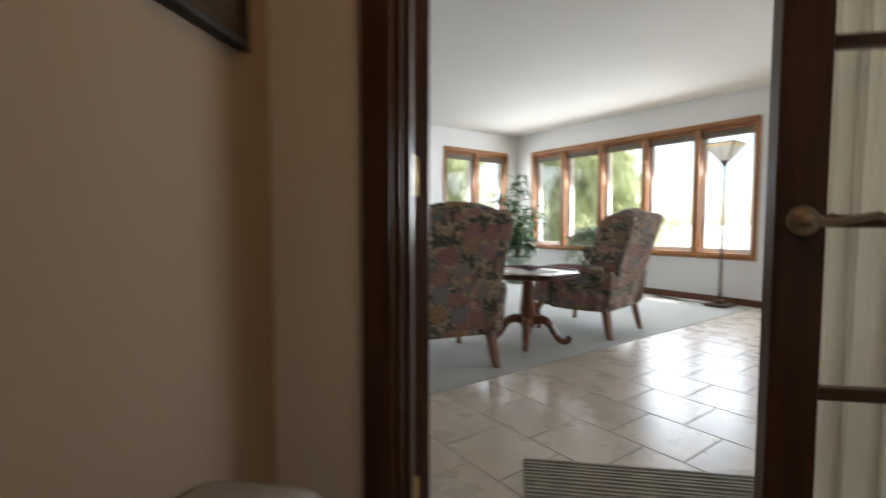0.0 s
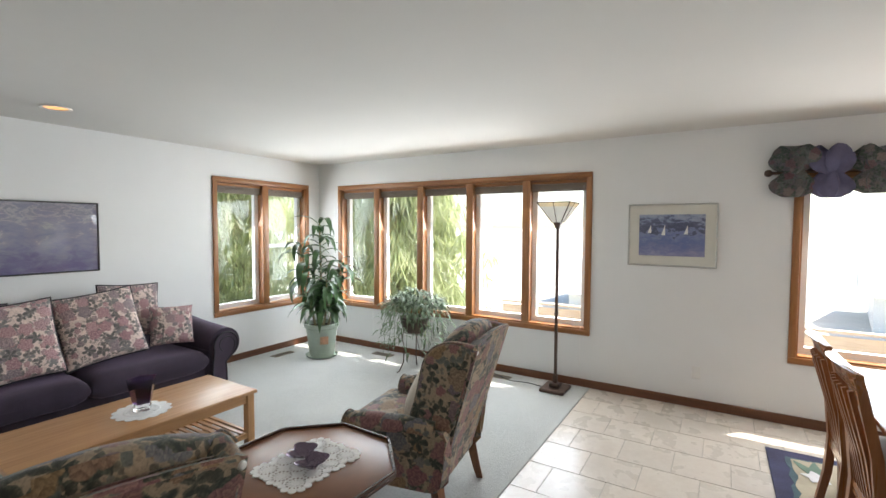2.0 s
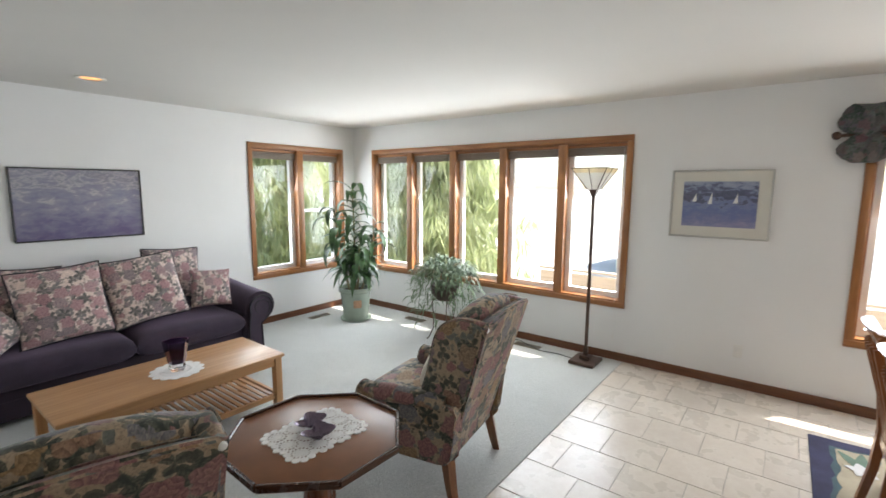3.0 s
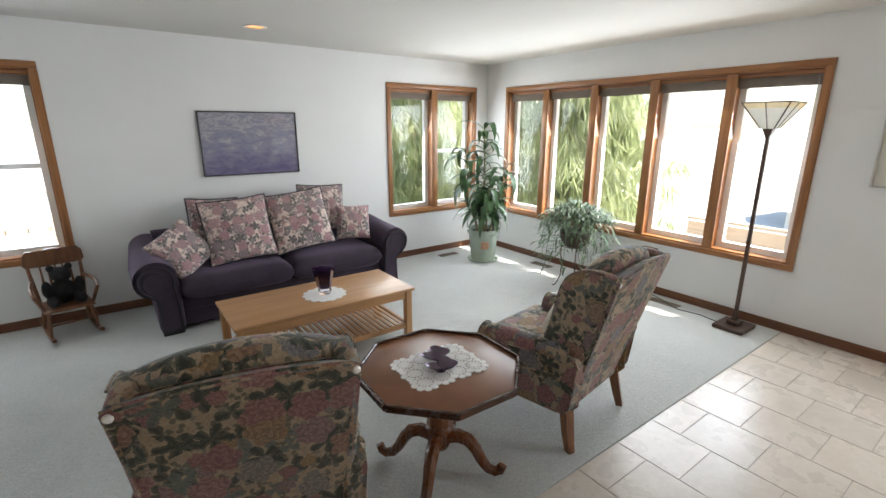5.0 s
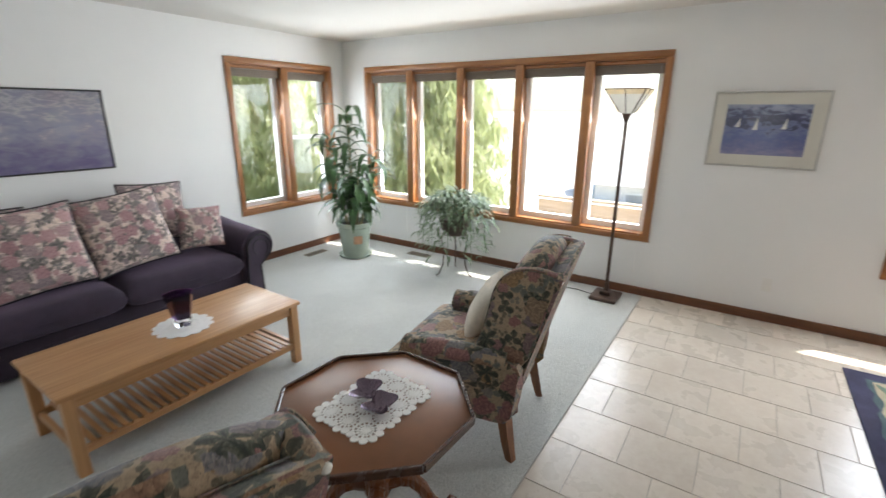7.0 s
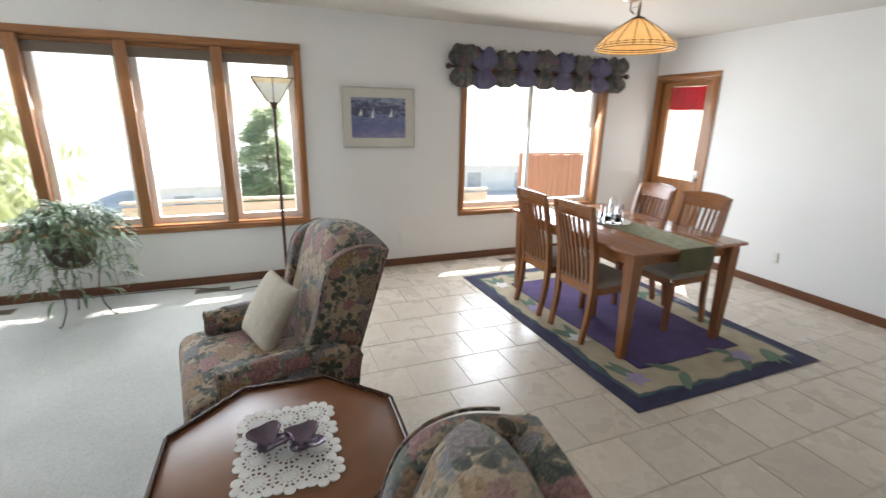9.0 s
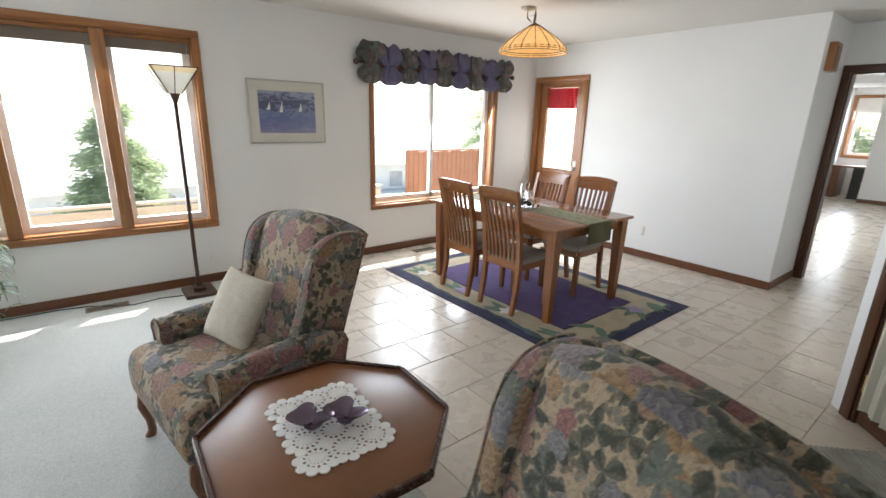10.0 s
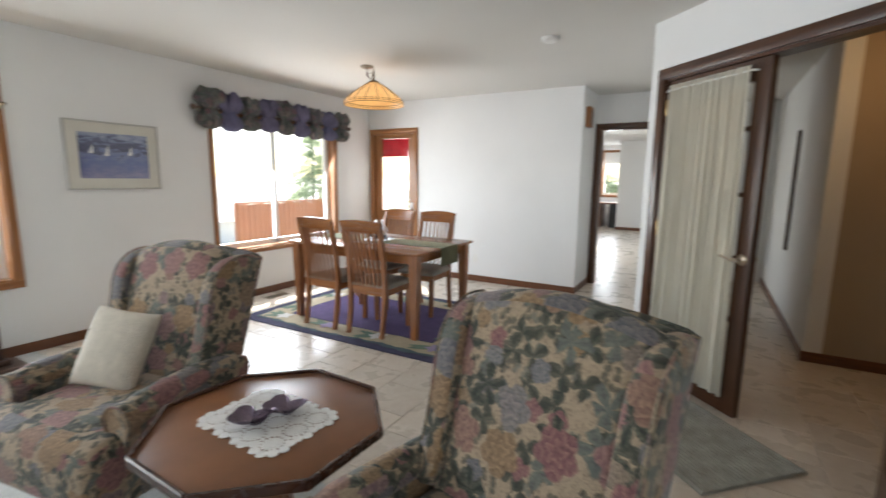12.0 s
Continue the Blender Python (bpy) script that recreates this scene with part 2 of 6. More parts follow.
def wall_mesh(a0, a1, z0, z1, t0, t1, openings, axis="x"):
    """A wall along an axis from a0 to a1, from t0 to t1 thick, with rectangular openings (a, b, low, high)."""
    bm = bmesh.new()
    xs = sorted({a0, a1, *[o[0] for o in openings], *[o[1] for o in openings]})
    zs = sorted({z0, z1, *[o[2] for o in openings], *[o[3] for o in openings]})
    nx, nz = len(xs) - 1, len(zs) - 1
    solid = [[not any(o[0] <= xs[i] and xs[i + 1] <= o[1] and o[2] <= zs[k] and zs[k + 1] <= o[3] for o in openings) for k in range(nz)] for i in range(nx)]
    vs = {}

    def v(i, k, s):
        if (i, k, s) not in vs:
            a, t = xs[i], (t0, t1)[s]
            vs[i, k, s] = bm.verts.new((a, t, zs[k]) if axis == "x" else (t, a, zs[k]))
        return vs[i, k, s]
    for i in range(nx):
        for k in range(nz):
            if not solid[i][k]:
                continue
            for s in (0, 1):
                bm.faces.new((v(i, k, s), v(i + 1, k, s), v(i + 1, k + 1, s), v(i, k + 1, s)))
            if i == 0 or not solid[i - 1][k]:
                bm.faces.new((v(i, k, 0), v(i, k + 1, 0), v(i, k + 1, 1), v(i, k, 1)))
            if i == nx - 1 or not solid[i + 1][k]:
                bm.faces.new((v(i + 1, k, 0), v(i + 1, k + 1, 0), v(i + 1, k + 1, 1), v(i + 1, k, 1)))
            if k == 0 or not solid[i][k - 1]:
                bm.faces.new((v(i, k, 0), v(i + 1, k, 0), v(i + 1, k, 1), v(i, k, 1)))
            if k == nz - 1 or not solid[i][k + 1]:
                bm.faces.new((v(i, k + 1, 0), v(i + 1, k + 1, 0), v(i + 1, k + 1, 1), v(i, k + 1, 1)))
    return bm


# ---- structure ----
XE, YN, YS, HC = 6.16, 6.16, -2.12, 2.56
DIAG = pose(0, 0, 0, 0, 0, -45)     # x runs along the slanting wall with the glazed doors, y into the living room
structure("floor", joined(box(-2.0, 6.32, YS - 0.12, 6.32, -0.16, -0.004), box(-2.0, 4.6, -12.2, YS - 0.12, -0.16, -0.004)), GROUT, "grouted floor bed under tiles and carpet", "floor")
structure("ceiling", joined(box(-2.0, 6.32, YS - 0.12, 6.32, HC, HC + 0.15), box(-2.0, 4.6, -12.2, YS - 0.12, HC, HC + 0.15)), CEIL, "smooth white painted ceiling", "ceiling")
structure("wall_east", wall_mesh(YS - 0.12, 6.32, 0, HC, XE, 6.32, [(2.27, 5.72, 0.60, 2.185), (-1.32, 0.53, 0.585, 2.08)], "y"), WALL, "white wall with a row of windows", "wall")
structure("wall_north", wall_mesh(-0.75, XE, 0, HC, YN, 6.32, [(4.55, 5.895, 0.635, 2.195), (0.32, 1.22, 0.625, 2.18)]), WALL, "white wall behind the sofa", "wall")
structure("wall_south", wall_mesh(2.88, XE, 0, HC, YS - 0.12, YS, [(5.31, 6.075, 0, 2.11)]), WALL, "white dining wall beside a glazed door", "wall")
structure("wall_hall_east", box(2.88, 3.0, -2.86, YS - 0.12, 0, HC), WALL, "white short return wall", "wall")
structure("wall_hall_south", wall_mesh(1.81, 4.6, 0, HC, -2.98, -2.86, [(2.00, 2.81, 0, 2.12)]), WALL, "white wall with an open doorway", "wall")
structure("wall_hall_west", box(1.81, 1.93, -2.86, -0.165, 0, HC), WALL, "white passage wall", "wall")
structure("wall_slanting", wall_mesh(-2.12, 1.48, 0, HC, 1.13, 1.25, [(-0.30, 1.32, 0, 2.147)]), WALL, "white slanting wall with double glazed doors", "wall", DIAG)
structure("wall_west", box(-0.75, -0.60, 2.36, YN, 0, HC), WALL, "plain white wall", "wall")
structure("wall_entry_side", box(-0.72, -0.60, -1.3, 1.13, 0, HC), HALLWALL, "beige entry wall", "wall", DIAG)
structure("wall_entry_back", box(-1.60, 0.60, -1.03, -0.91, 0, HC), HALLWALL, "beige entry wall in warm lamplight", "wall")
structure("wall_corridor", box(0.60, 0.72, -4.4, -0.91, 0, HC), WALL, "grey-white corridor wall", "wall")
structure("wall_corridor_end", box(0.72, 1.81, -4.4, -4.28, 0, HC), WALL, "plain corridor end wall", "wall")
structure("wall_entry_corner", box(-1.60, -1.48, -0.91, 0.30, 0, HC), HALLWALL, "beige entry wall", "wall")
structure("wall_far_room_west", box(0.50, 0.62, -10.6, -4.4, 0, HC), WALL, "white far room wall", "wall")
structure("wall_far_room_back", box(0.50, 3.787, -12.0, -10.6, 0, HC), WALL, "white far room wall", "wall")
structure("wall_far_room_window", wall_mesh(3.55, 4.6, 0, HC, -12.15, -12.0, [(3.90, 4.52, 0.95, 2.35)]), WALL, "white wall with a window in the far room", "wall")
# the opening is out of view, added to hold the far room's fill lamp
structure("wall_far_room_east", wall_mesh(-12.0, YS - 0.12, 0, HC, 4.6, 4.72, [(-8.0, -5.0, 0.8, 2.1)], "y"), WALL, "white far room wall", "wall")

# baseboards
for nm, x0, x1, y0, y1 in (("baseboard_east", XE - 0.014, XE, YS, YN), ("baseboard_north", -0.60, XE - 0.014, YN - 0.014, YN),
                           ("baseboard_south", 2.88, 5.245, YS, YS + 0.014), ("baseboard_hall_east", 2.866, 2.88, -2.86, YS + 0.014),
                           ("baseboard_far_room", 0.62, 3.787, -10.6, -10.586), ("baseboard_corridor", 0.72, 0.734, -4.28, -0.91),
                           ("baseboard_entry", -1.48, 0.734, -0.91, -0.896)):
    structure(nm, box(x0, x1, y0, y1, 0.0, 0.085, 0.004, 1), BASEX if x1 - x0 > y1 - y0 else BASEY, "reddish-brown stained wooden baseboard", "baseboard")
structure("baseboard_entry_side", box(-0.60, -0.586, -1.2, 1.05, 0.0, 0.085, 0.004, 1), BASEY, "dark stained wooden baseboard", "baseboard", DIAG)


# ---- windows and doors ----
EAST = pose(XE, 0, 0, 0, 0, 90)        # local x: world y; local y: into the room
NORTH = pose(0, YN, 0, 0, 0, 180)      # local x: minus world x
SOUTH = pose(0, YS, 0)


def window(name, m, a0, a1, z0, z1, lights, label, rails=(), blinds=True, cord=True, depth=0.16):
    """A wooden-cased window; a0..a1 and z0..z1 are the casing's outside."""
    w = thing(name, m, label, "window", "", "structure")
    c = 0.055
    part("casing_top", box(a0, a1, 0.001, 0.020, z1 - c, z1, 0.005, 2), TRIM, w)
    part("casing_bottom", box(a0, a1, 0.001, 0.020, z0, z0 + c, 0.005, 2), TRIM, w)
    for s in (a0, a1 - c):
        part("casing_side", box(s, s + c, 0.0012, 0.0195, z0 + c, z1 - c, 0.005, 2), TRIMZ, w)
    n = len(lights)
    i0, i1, j0, j1 = a0 + c, a1 - c, z0 + c, z1 - c
    part("jamb_top", box(i0, i1, -0.10, 0.002, j1 - 0.012, j1 + 0.004), TRIM, w)
    part("window_sill", box(i0, i1, -0.10, 0.004, j0 - 0.004, j0 + 0.018, 0.003, 1), TRIM, w, "light varnished sill")
    for s in (i0 - 0.004, i1 - 0.012):
        part("jamb_side", box(s, s + 0.016, -0.10, 0.002, j0, j1), TRIMZ, w)
    edges = [i0 + 0.012] + [x for x in lights] + [i1 - 0.012]
    for x in lights:
        part("mullion", joined(box(x - 0.046, x + 0.046, -0.005, 0.016, j0 + 0.018, j1 - 0.012, 0.005, 2), box(x - 0.032, x + 0.032, -0.10, -0.005, j0 + 0.018, j1 - 0.012)), TRIMZ, w)
    for k in range(len(edges) - 1):
        b0, b1 = edges[k] + (0.032 if k else 0), edges[k + 1] - (0.032 if k < len(edges) - 2 else 0)
        f = 0.055
        fr = bmesh.new()
        zz0, zz1 = j0 + 0.018, j1 - 0.012
        add_box(fr, b0, b0 + f, -0.155, -0.10, zz0, zz1)
        add_box(fr, b1 - f, b1, -0.155, -0.10, zz0, zz1)
        add_box(fr, b0 + f, b1 - f, -0.155, -0.10, zz0, zz0 + f)
        add_box(fr, b0 + f, b1 - f, -0.155, -0.10, zz1 - f, zz1)
        wf = part("window_frame", fr, VINYL, w, "white vinyl frame")
        pane = part("pane", box(b0 + f, b1 - f, -0.132, -0.126, zz0 + f, zz1 - f), PANE, wf, "", False)
        pane.visible_shadow = False
        if k in rails:
            mid = 1.40
            part("meeting_rail", box(b0 + f, b1 - f, -0.15, -0.108, mid - 0.022, mid + 0.022, 0.004, 1), VINYL, wf)
        if blinds:
            bl = part("blind", box(b0 + 0.004, b1 - 0.004, -0.075, -0.035, zz1 - 0.035, zz1 - 0.002, 0.003, 1), TRIM, w, "raised slatted blind")
            st = bmesh.new()
            for q in range(10):
                add_box(st, b0 + 0.01, b1 - 0.01, -0.082 + 0.002 * (q % 2), -0.030, zz1 - 0.045 - q * 0.008, zz1 - 0.040 - q * 0.008)
            part("slat_stack", st, BLIND, bl)
            for q in (0.25, 0.75):
                xx = b0 + (b1 - b0) * q
                part("ladder_tape", box(xx - 0.006, xx + 0.006, -0.086, -0.084, zz1 - 0.12, zz1 - 0.03), PLASTIC, bl, "", False)
            if cord and k in (0, n - 1, n):
                part("pull_cord", sweep([(b0 + 0.03, -0.028, zz1 - 0.05), (b0 + 0.03, 0.006, z0 + 0.1), (b0 + 0.03, 0.024, z0 - 0.02), (b0 + 0.032, 0.012, z0 - 0.28)], 0.0016, 5), PLASTIC, bl)
                part("cord_tassel", moved(lathe([(0.003, 0), (0.007, -0.03), (0.004, -0.036)], 8), pose(b0 + 0.032, 0.012, z0 - 0.28)), PLASTIC, bl)
    return w


window("window_1", EAST, 2.22, 5.77, 0.545, 2.24, [2.93, 3.64, 4.35, 5.06], "row of five oak-cased windows with raised blinds")
window("window_2", NORTH, -5.945, -4.50, 0.58, 2.25, [-5.222], "oak-cased pair of windows near the corner", (0,), cord=False)
window("window_3", NORTH, -1.27, -0.27, 0.57, 2.235, [], "oak-cased double-hung window with a raised blind", (0,), cord=False)
wd = window("window_4", EAST, -1.37, 0.58, 0.53, 2.13, [], "wide sliding dining window with oak casing", (), False)
part("slider_stile", box(-0.385, -0.335, -0.15, -0.10, 0.60, 2.06, 0.004, 1), VINYL, wd)
w5 = window("window_5", pose(0, -12.0, 0), 3.85, 4.57, 0.90, 2.40, [], "bright window in the far room with a white roller blind", (), False)
part("roller_blind", box(3.92, 4.50, -0.07, -0.062, 1.98, 2.33), PLASTIC, w5, "half-lowered white roller blind")
window_light("skylight_far", (4.21, -12.2, 1.5), (0, 1, -0.3), 0.6, 1.1, 9)
# added fill in an unseen side opening, brightens the far room
window_light("skylight_far_side", (4.66, -6.5, 1.45), (-1, 0, -0.3), 2.9, 1.2, 20)


def casing(name, m, a0, a1, zt, wid, mat_side, mat_top, label):
    t = thing(name, m, label, "door trim", "", "structure")
    part("casing_side", box(a0 - wid, a0, 0.001, 0.020, 0, zt, 0.005, 2), mat_side, t)
    part("casing_side", box(a1, a1 + wid, 0.001, 0.020, 0, zt, 0.005, 2), mat_side, t)
    part("casing_top", box(a0 - wid, a1 + wid, 0.001, 0.021, zt, zt + wid, 0.005, 2), mat_top, t)
    part("jamb_side", box(a0, a0 + 0.018, -0.121, 0.003, 0, zt), mat_side, t)
    part("jamb_side", box(a1 - 0.018, a1, -0.121, 0.003, 0, zt), mat_side, t)
    part("jamb_top", box(a0 + 0.018, a1 - 0.018, -0.121, 0.003, zt - 0.018, zt), mat_top, t)
    return t


casing("trim_back_door", SOUTH, 5.31, 6.075, 2.11, 0.062, TRIMZ, TRIM, "oak casing round the glazed back door")
casing("trim_hall_door", pose(0, -2.86, 0), 2.00, 2.81, 2.12, 0.066, DARKZ, DARKX, "dark wood casing round an open doorway")
ft = casing("trim_glazed_doors", DIAG @ pose(0, 1.25, 0), -0.30, 1.32, 2.147, 0.072, DARKZ, DARKX, "dark wood casing round double glazed doors")
for s in (-0.30 - 0.072, 1.32):
    part("casing_back", box(s, s + 0.072, -0.140, -0.121, 0, 2.147, 0.005, 2), DARKZ, ft)
part("stop_bead", box(-0.282, -0.268, -0.085, -0.045, 0, 2.12, 0.004, 1), DARKZ, ft)

# glazed back door by the dining table
bd = thing("door_1", SOUTH @ pose(-0.088, 0.0, 0.01), "oak half-glazed back door with a red valance", "door", "", "structure")
dz = bmesh.new()
add_box(dz, 5.42, 5.53, -0.075, -0.035, 0.01, 2.08)
add_box(dz, 6.04, 6.14, -0.075, -0.035, 0.01, 2.08)
part("stile", dz, TRIMZ, bd)
part("bottom_panel", box(5.53, 6.04, -0.072, -0.038, 0.01, 0.93, 0.004, 1), TRIMZ, bd)
part("top_rail", box(5.53, 6.04, -0.075, -0.035, 2.02, 2.08), TRIM, bd)
p = part("pane", box(5.53, 6.04, -0.058, -0.052, 0.93, 2.02), PANE, bd, "", False)
p.visible_shadow = False
part("door_handle", joined(moved(lathe([(0.02, 0), (0.022, 0.02), (0.012, 0.03), (0.026, 0.045), (0.022, 0.065)], 14), pose(5.475, -0.036, 0.95, -90)), box(5.45, 5.50, -0.036, -0.028, 0.98, 1.06)), PLASTIC, bd, "white knob and bolt")
RED = mottled("red_cloth", (0.62, 0.02, 0.035), 0.8, 0.15, 10, 300, 0.2)


def ruffle(x0, x1, z0, z1, amp=0.012, waves=9, n=70, y=0.0, rows=6, flare=0.0):
    """A gathered hanging cloth, 3 mm thick."""
    bm = bmesh.new()
    for side in (0, 1):
        grid = []
        for i in range(n + 1):
            u = i / n
            col = []
            for k in range(rows + 1):
                h = k / rows
                a = amp * (0.45 + 0.55 * (1 - h)) * math.sin(u * waves * 6.283 + 0.9 * math.sin(u * 11.0 + h)) + 0.3 * amp * math.sin(u * waves * 15.1 + 2 * h)
                xx = x0 + (x1 - x0) * u + flare * (1 - h) * (u - 0.5)
                col.append(bm.verts.new((xx, y + a + 0.003 * side, z0 + (z1 - z0) * h + 0.004 * math.sin(u * waves * 6.283) * (1 - h))))
            grid.append(col)
        for i in range(n):
            for k in range(rows):
                q = (grid[i][k], grid[i + 1][k], grid[i + 1][k + 1], grid[i][k + 1])
                bm.faces.new(q if side else q[::-1])
    return bm


tagged(part("door_valance", moved(ruffle(5.50, 6.08, 1.76, 2.03, 0.012, 11), SOUTH @ pose(-0.088, -0.10, 0)), RED), "bright red gathered valance across the door glass", "valance")

# double glazed doors
CURTAIN = mottled("cream_sheer_cloth", (0.80, 0.77, 0.68), 0.85, 0.05, 6, 250, 0.2)
cn = CURTAIN.node_tree
tl, mx = cn.nodes.new("ShaderNodeBsdfTranslucent"), cn.nodes.new("ShaderNodeMixShader")
tl.inputs[0].default_value = (0.85, 0.82, 0.74, 1)
mx.inputs[0].default_value = 0.5
cn.links.new(cn.nodes["Principled BSDF"].outputs[0], mx.inputs[1])
cn.links.new(tl.outputs[0], mx.inputs[2])
cn.links.new(mx.outputs[0], cn.nodes["Material Output"].inputs[0])


def glazed_leaf(name, m, width, curtain_side, label, mirror=1):
    """A leaf from x = 0 (hinge) to width, its face at y = 0, 45 mm thick towards -y."""
    d = thing(name, m, label, "door", "", "structure")
    zt, st = 2.125, 0.105
    sx = mirror

    def b(x0, x1, z0, z1, y0=-0.045, y1=0.0, bev=0.004):
        x0, x1 = sorted((sx * x0, sx * x1))
        return box(x0, x1, y0, y1, z0, z1, bev, 1)
    part("stile", b(0.003, st, 0.01, zt), DARKZ, d)
    part("stile", b(width - st, width - 0.003, 0.01, zt), DARKZ, d)
    part("rail", b(st, width - st, 0.01, 0.25), DARKX, d)
    part("rail", b(st, width - st, zt - 0.12, zt), DARKX, d)
    for z in (0.605, 0.985, 1.365, 1.745):
        part("glazing_bar", b(st, width - st, z - 0.014, z + 0.014, -0.038, -0.007), DARKX, d)
    g = part("pane", b(st, width - st, 0.25, zt - 0.12, -0.025, -0.020, 0), PANE, d, "", False)
    g.visible_shadow = False
    for z in (0.25, 1.1, 1.95):
        hg = part("hinge", joined(box(-0.012, 0.03, -0.003, 0.003, z - 0.05, z + 0.05, 0.001, 1), moved(lathe([(0.006, -0.052), (0.007, -0.05), (0.007, 0.05), (0.006, 0.052)], 10), pose(0, 0.006, z))), BRASS, d)
        if sx < 0:
            hg.matrix_basis = Matrix.Diagonal((-1, 1, 1, 1))
    for s in (1, -1):
        y0 = 0.0 if s > 0 else -0.045
        xh = sx * (width - 0.055)
        lever = joined(moved(lathe([(0.030, 0), (0.034, 0.004), (0.030, 0.012), (0.013, 0.018), (0.011, 0.045), (0.014, 0.055)], 18), pose(xh, y0, 0.985, -90 * s)),
                       sweep([(xh, y0 + 0.048 * s, 0.985), (xh - sx * 0.03, y0 + 0.052 * s, 0.982), (xh - sx * 0.07, y0 + 0.050 * s, 0.99), (xh - sx * 0.115, y0 + 0.046 * s, 0.998), (xh - sx * 0.125, y0 + 0.044 * s, 0.992)], [0.011, 0.010, 0.008, 0.0075, 0.006], 8))
        part("door_handle", lever, NICKEL, d, "aged metal lever handle")
    y = 0.030 * curtain_side if curtain_side > 0 else -0.075
    x0, x1 = sorted((sx * 0.03, sx * (width - 0.08)))
    c = tagged(part("door_curtain", moved(ruffle(x0 + 0.02, x1 - 0.01, 0.12, 2.09, 0.020, 10, 120, y, 14, 0.05), m), CURTAIN), "gathered cream sheer curtain hung on the glazed door", "curtain")
    rod = part("curtain_rod", sweep([(x0 - 0.01, y * 0.6, 2.055), (x0, y, 2.06), (x1, y, 2.06), (x1 + 0.02, y * 0.6, 2.055)], 0.006, 8), PLASTIC, d)
    return d


glazed_leaf("door_2", DIAG @ pose(1.30, 1.245, 0), 0.77, 1, "closed dark wooden glazed door leaf with curtain", -1)
glazed_leaf("door_3", DIAG @ pose(-0.28, 1.275, 0, 0, 0, 128), 0.81, 1, "open dark wooden glazed door leaf with curtain", 1)
jh = thing("hinge_leaf", DIAG @ pose(-0.282, 1.195, 1.10), "brass hinge on the dark door jamb", "hinge")
for z in (0.0, -0.85, 0.9):
    part("plate", box(0.0, 0.003, 0.0, 0.048, z - 0.05, z + 0.05, 0.001, 1), BRASS, jh)
    part("knuckle", moved(lathe([(0.006, -0.052), (0.007, -0.05), (0.007, 0.05), (0.006, 0.052)], 10), pose(0.004, 0.055, z)), BRASS, jh)

# carpet
structure("carpet", prism([(-0.43, 2.21), (6.145, 2.21), (6.145, 6.145), (-0.60, 6.145), (-0.60, 2.37)], -0.011, 0.004), CARPET, "pale grey-green cut pile carpet", "carpet")

# eaves, outside
ROOF = mottled("painted_soffit", (0.6, 0.58, 0.54), 0.7, 0.05, 3, 80, 0.1)
structure("roof", joined(box(6.32, 7.32, -2.4, 7.2, 2.62, 2.74), box(-2.0, 6.32, 6.32, 7.2, 2.62, 2.74)), ROOF, "pale roof overhang above the windows", "roof")
GROUND = mottled("dry_pale_ground", (0.52, 0.51, 0.45), 0.9, 0.25, 0.15, 6, 0.3)
gb = bmesh.new()
bmesh.ops.create_grid(gb, x_segments=24, y_segments=24, size=1500)
structure("ground", moved(gb, pose(0, 0, -2.8)), GROUND, "pale dry lawn and gravel reaching the horizon", "ground")

NEEDLE = mottled("weeping_needles", (0.37, 0.40, 0.23), 0.7, 0.4, 2.5, 40, 0.2)
SPRUCE = mottled("spruce_needles", (0.25, 0.31, 0.19), 0.7, 0.35, 2.5, 40, 0.2)
for leafy, tint in ((NEEDLE, (0.50, 0.56, 0.30, 1)), (SPRUCE, (0.36, 0.44, 0.26, 1))):
    ln = leafy.node_tree
    tl, mx = ln.nodes.new("ShaderNodeBsdfTranslucent"), ln.nodes.new("ShaderNodeMixShader")
    tl.inputs[0].default_value = tint
    mx.inputs[0].default_value = 0.5
    ln.links.new(ln.nodes["Principled BSDF"].outputs[0], mx.inputs[1])
    ln.links.new(tl.outputs[0], mx.inputs[2])
    ln.links.new(mx.outputs[0], ln.nodes["Material Output"].inputs[0])
BARK = mottled("bark", (0.22, 0.17, 0.12), 0.9, 0.3, 5, 40, 0.6)


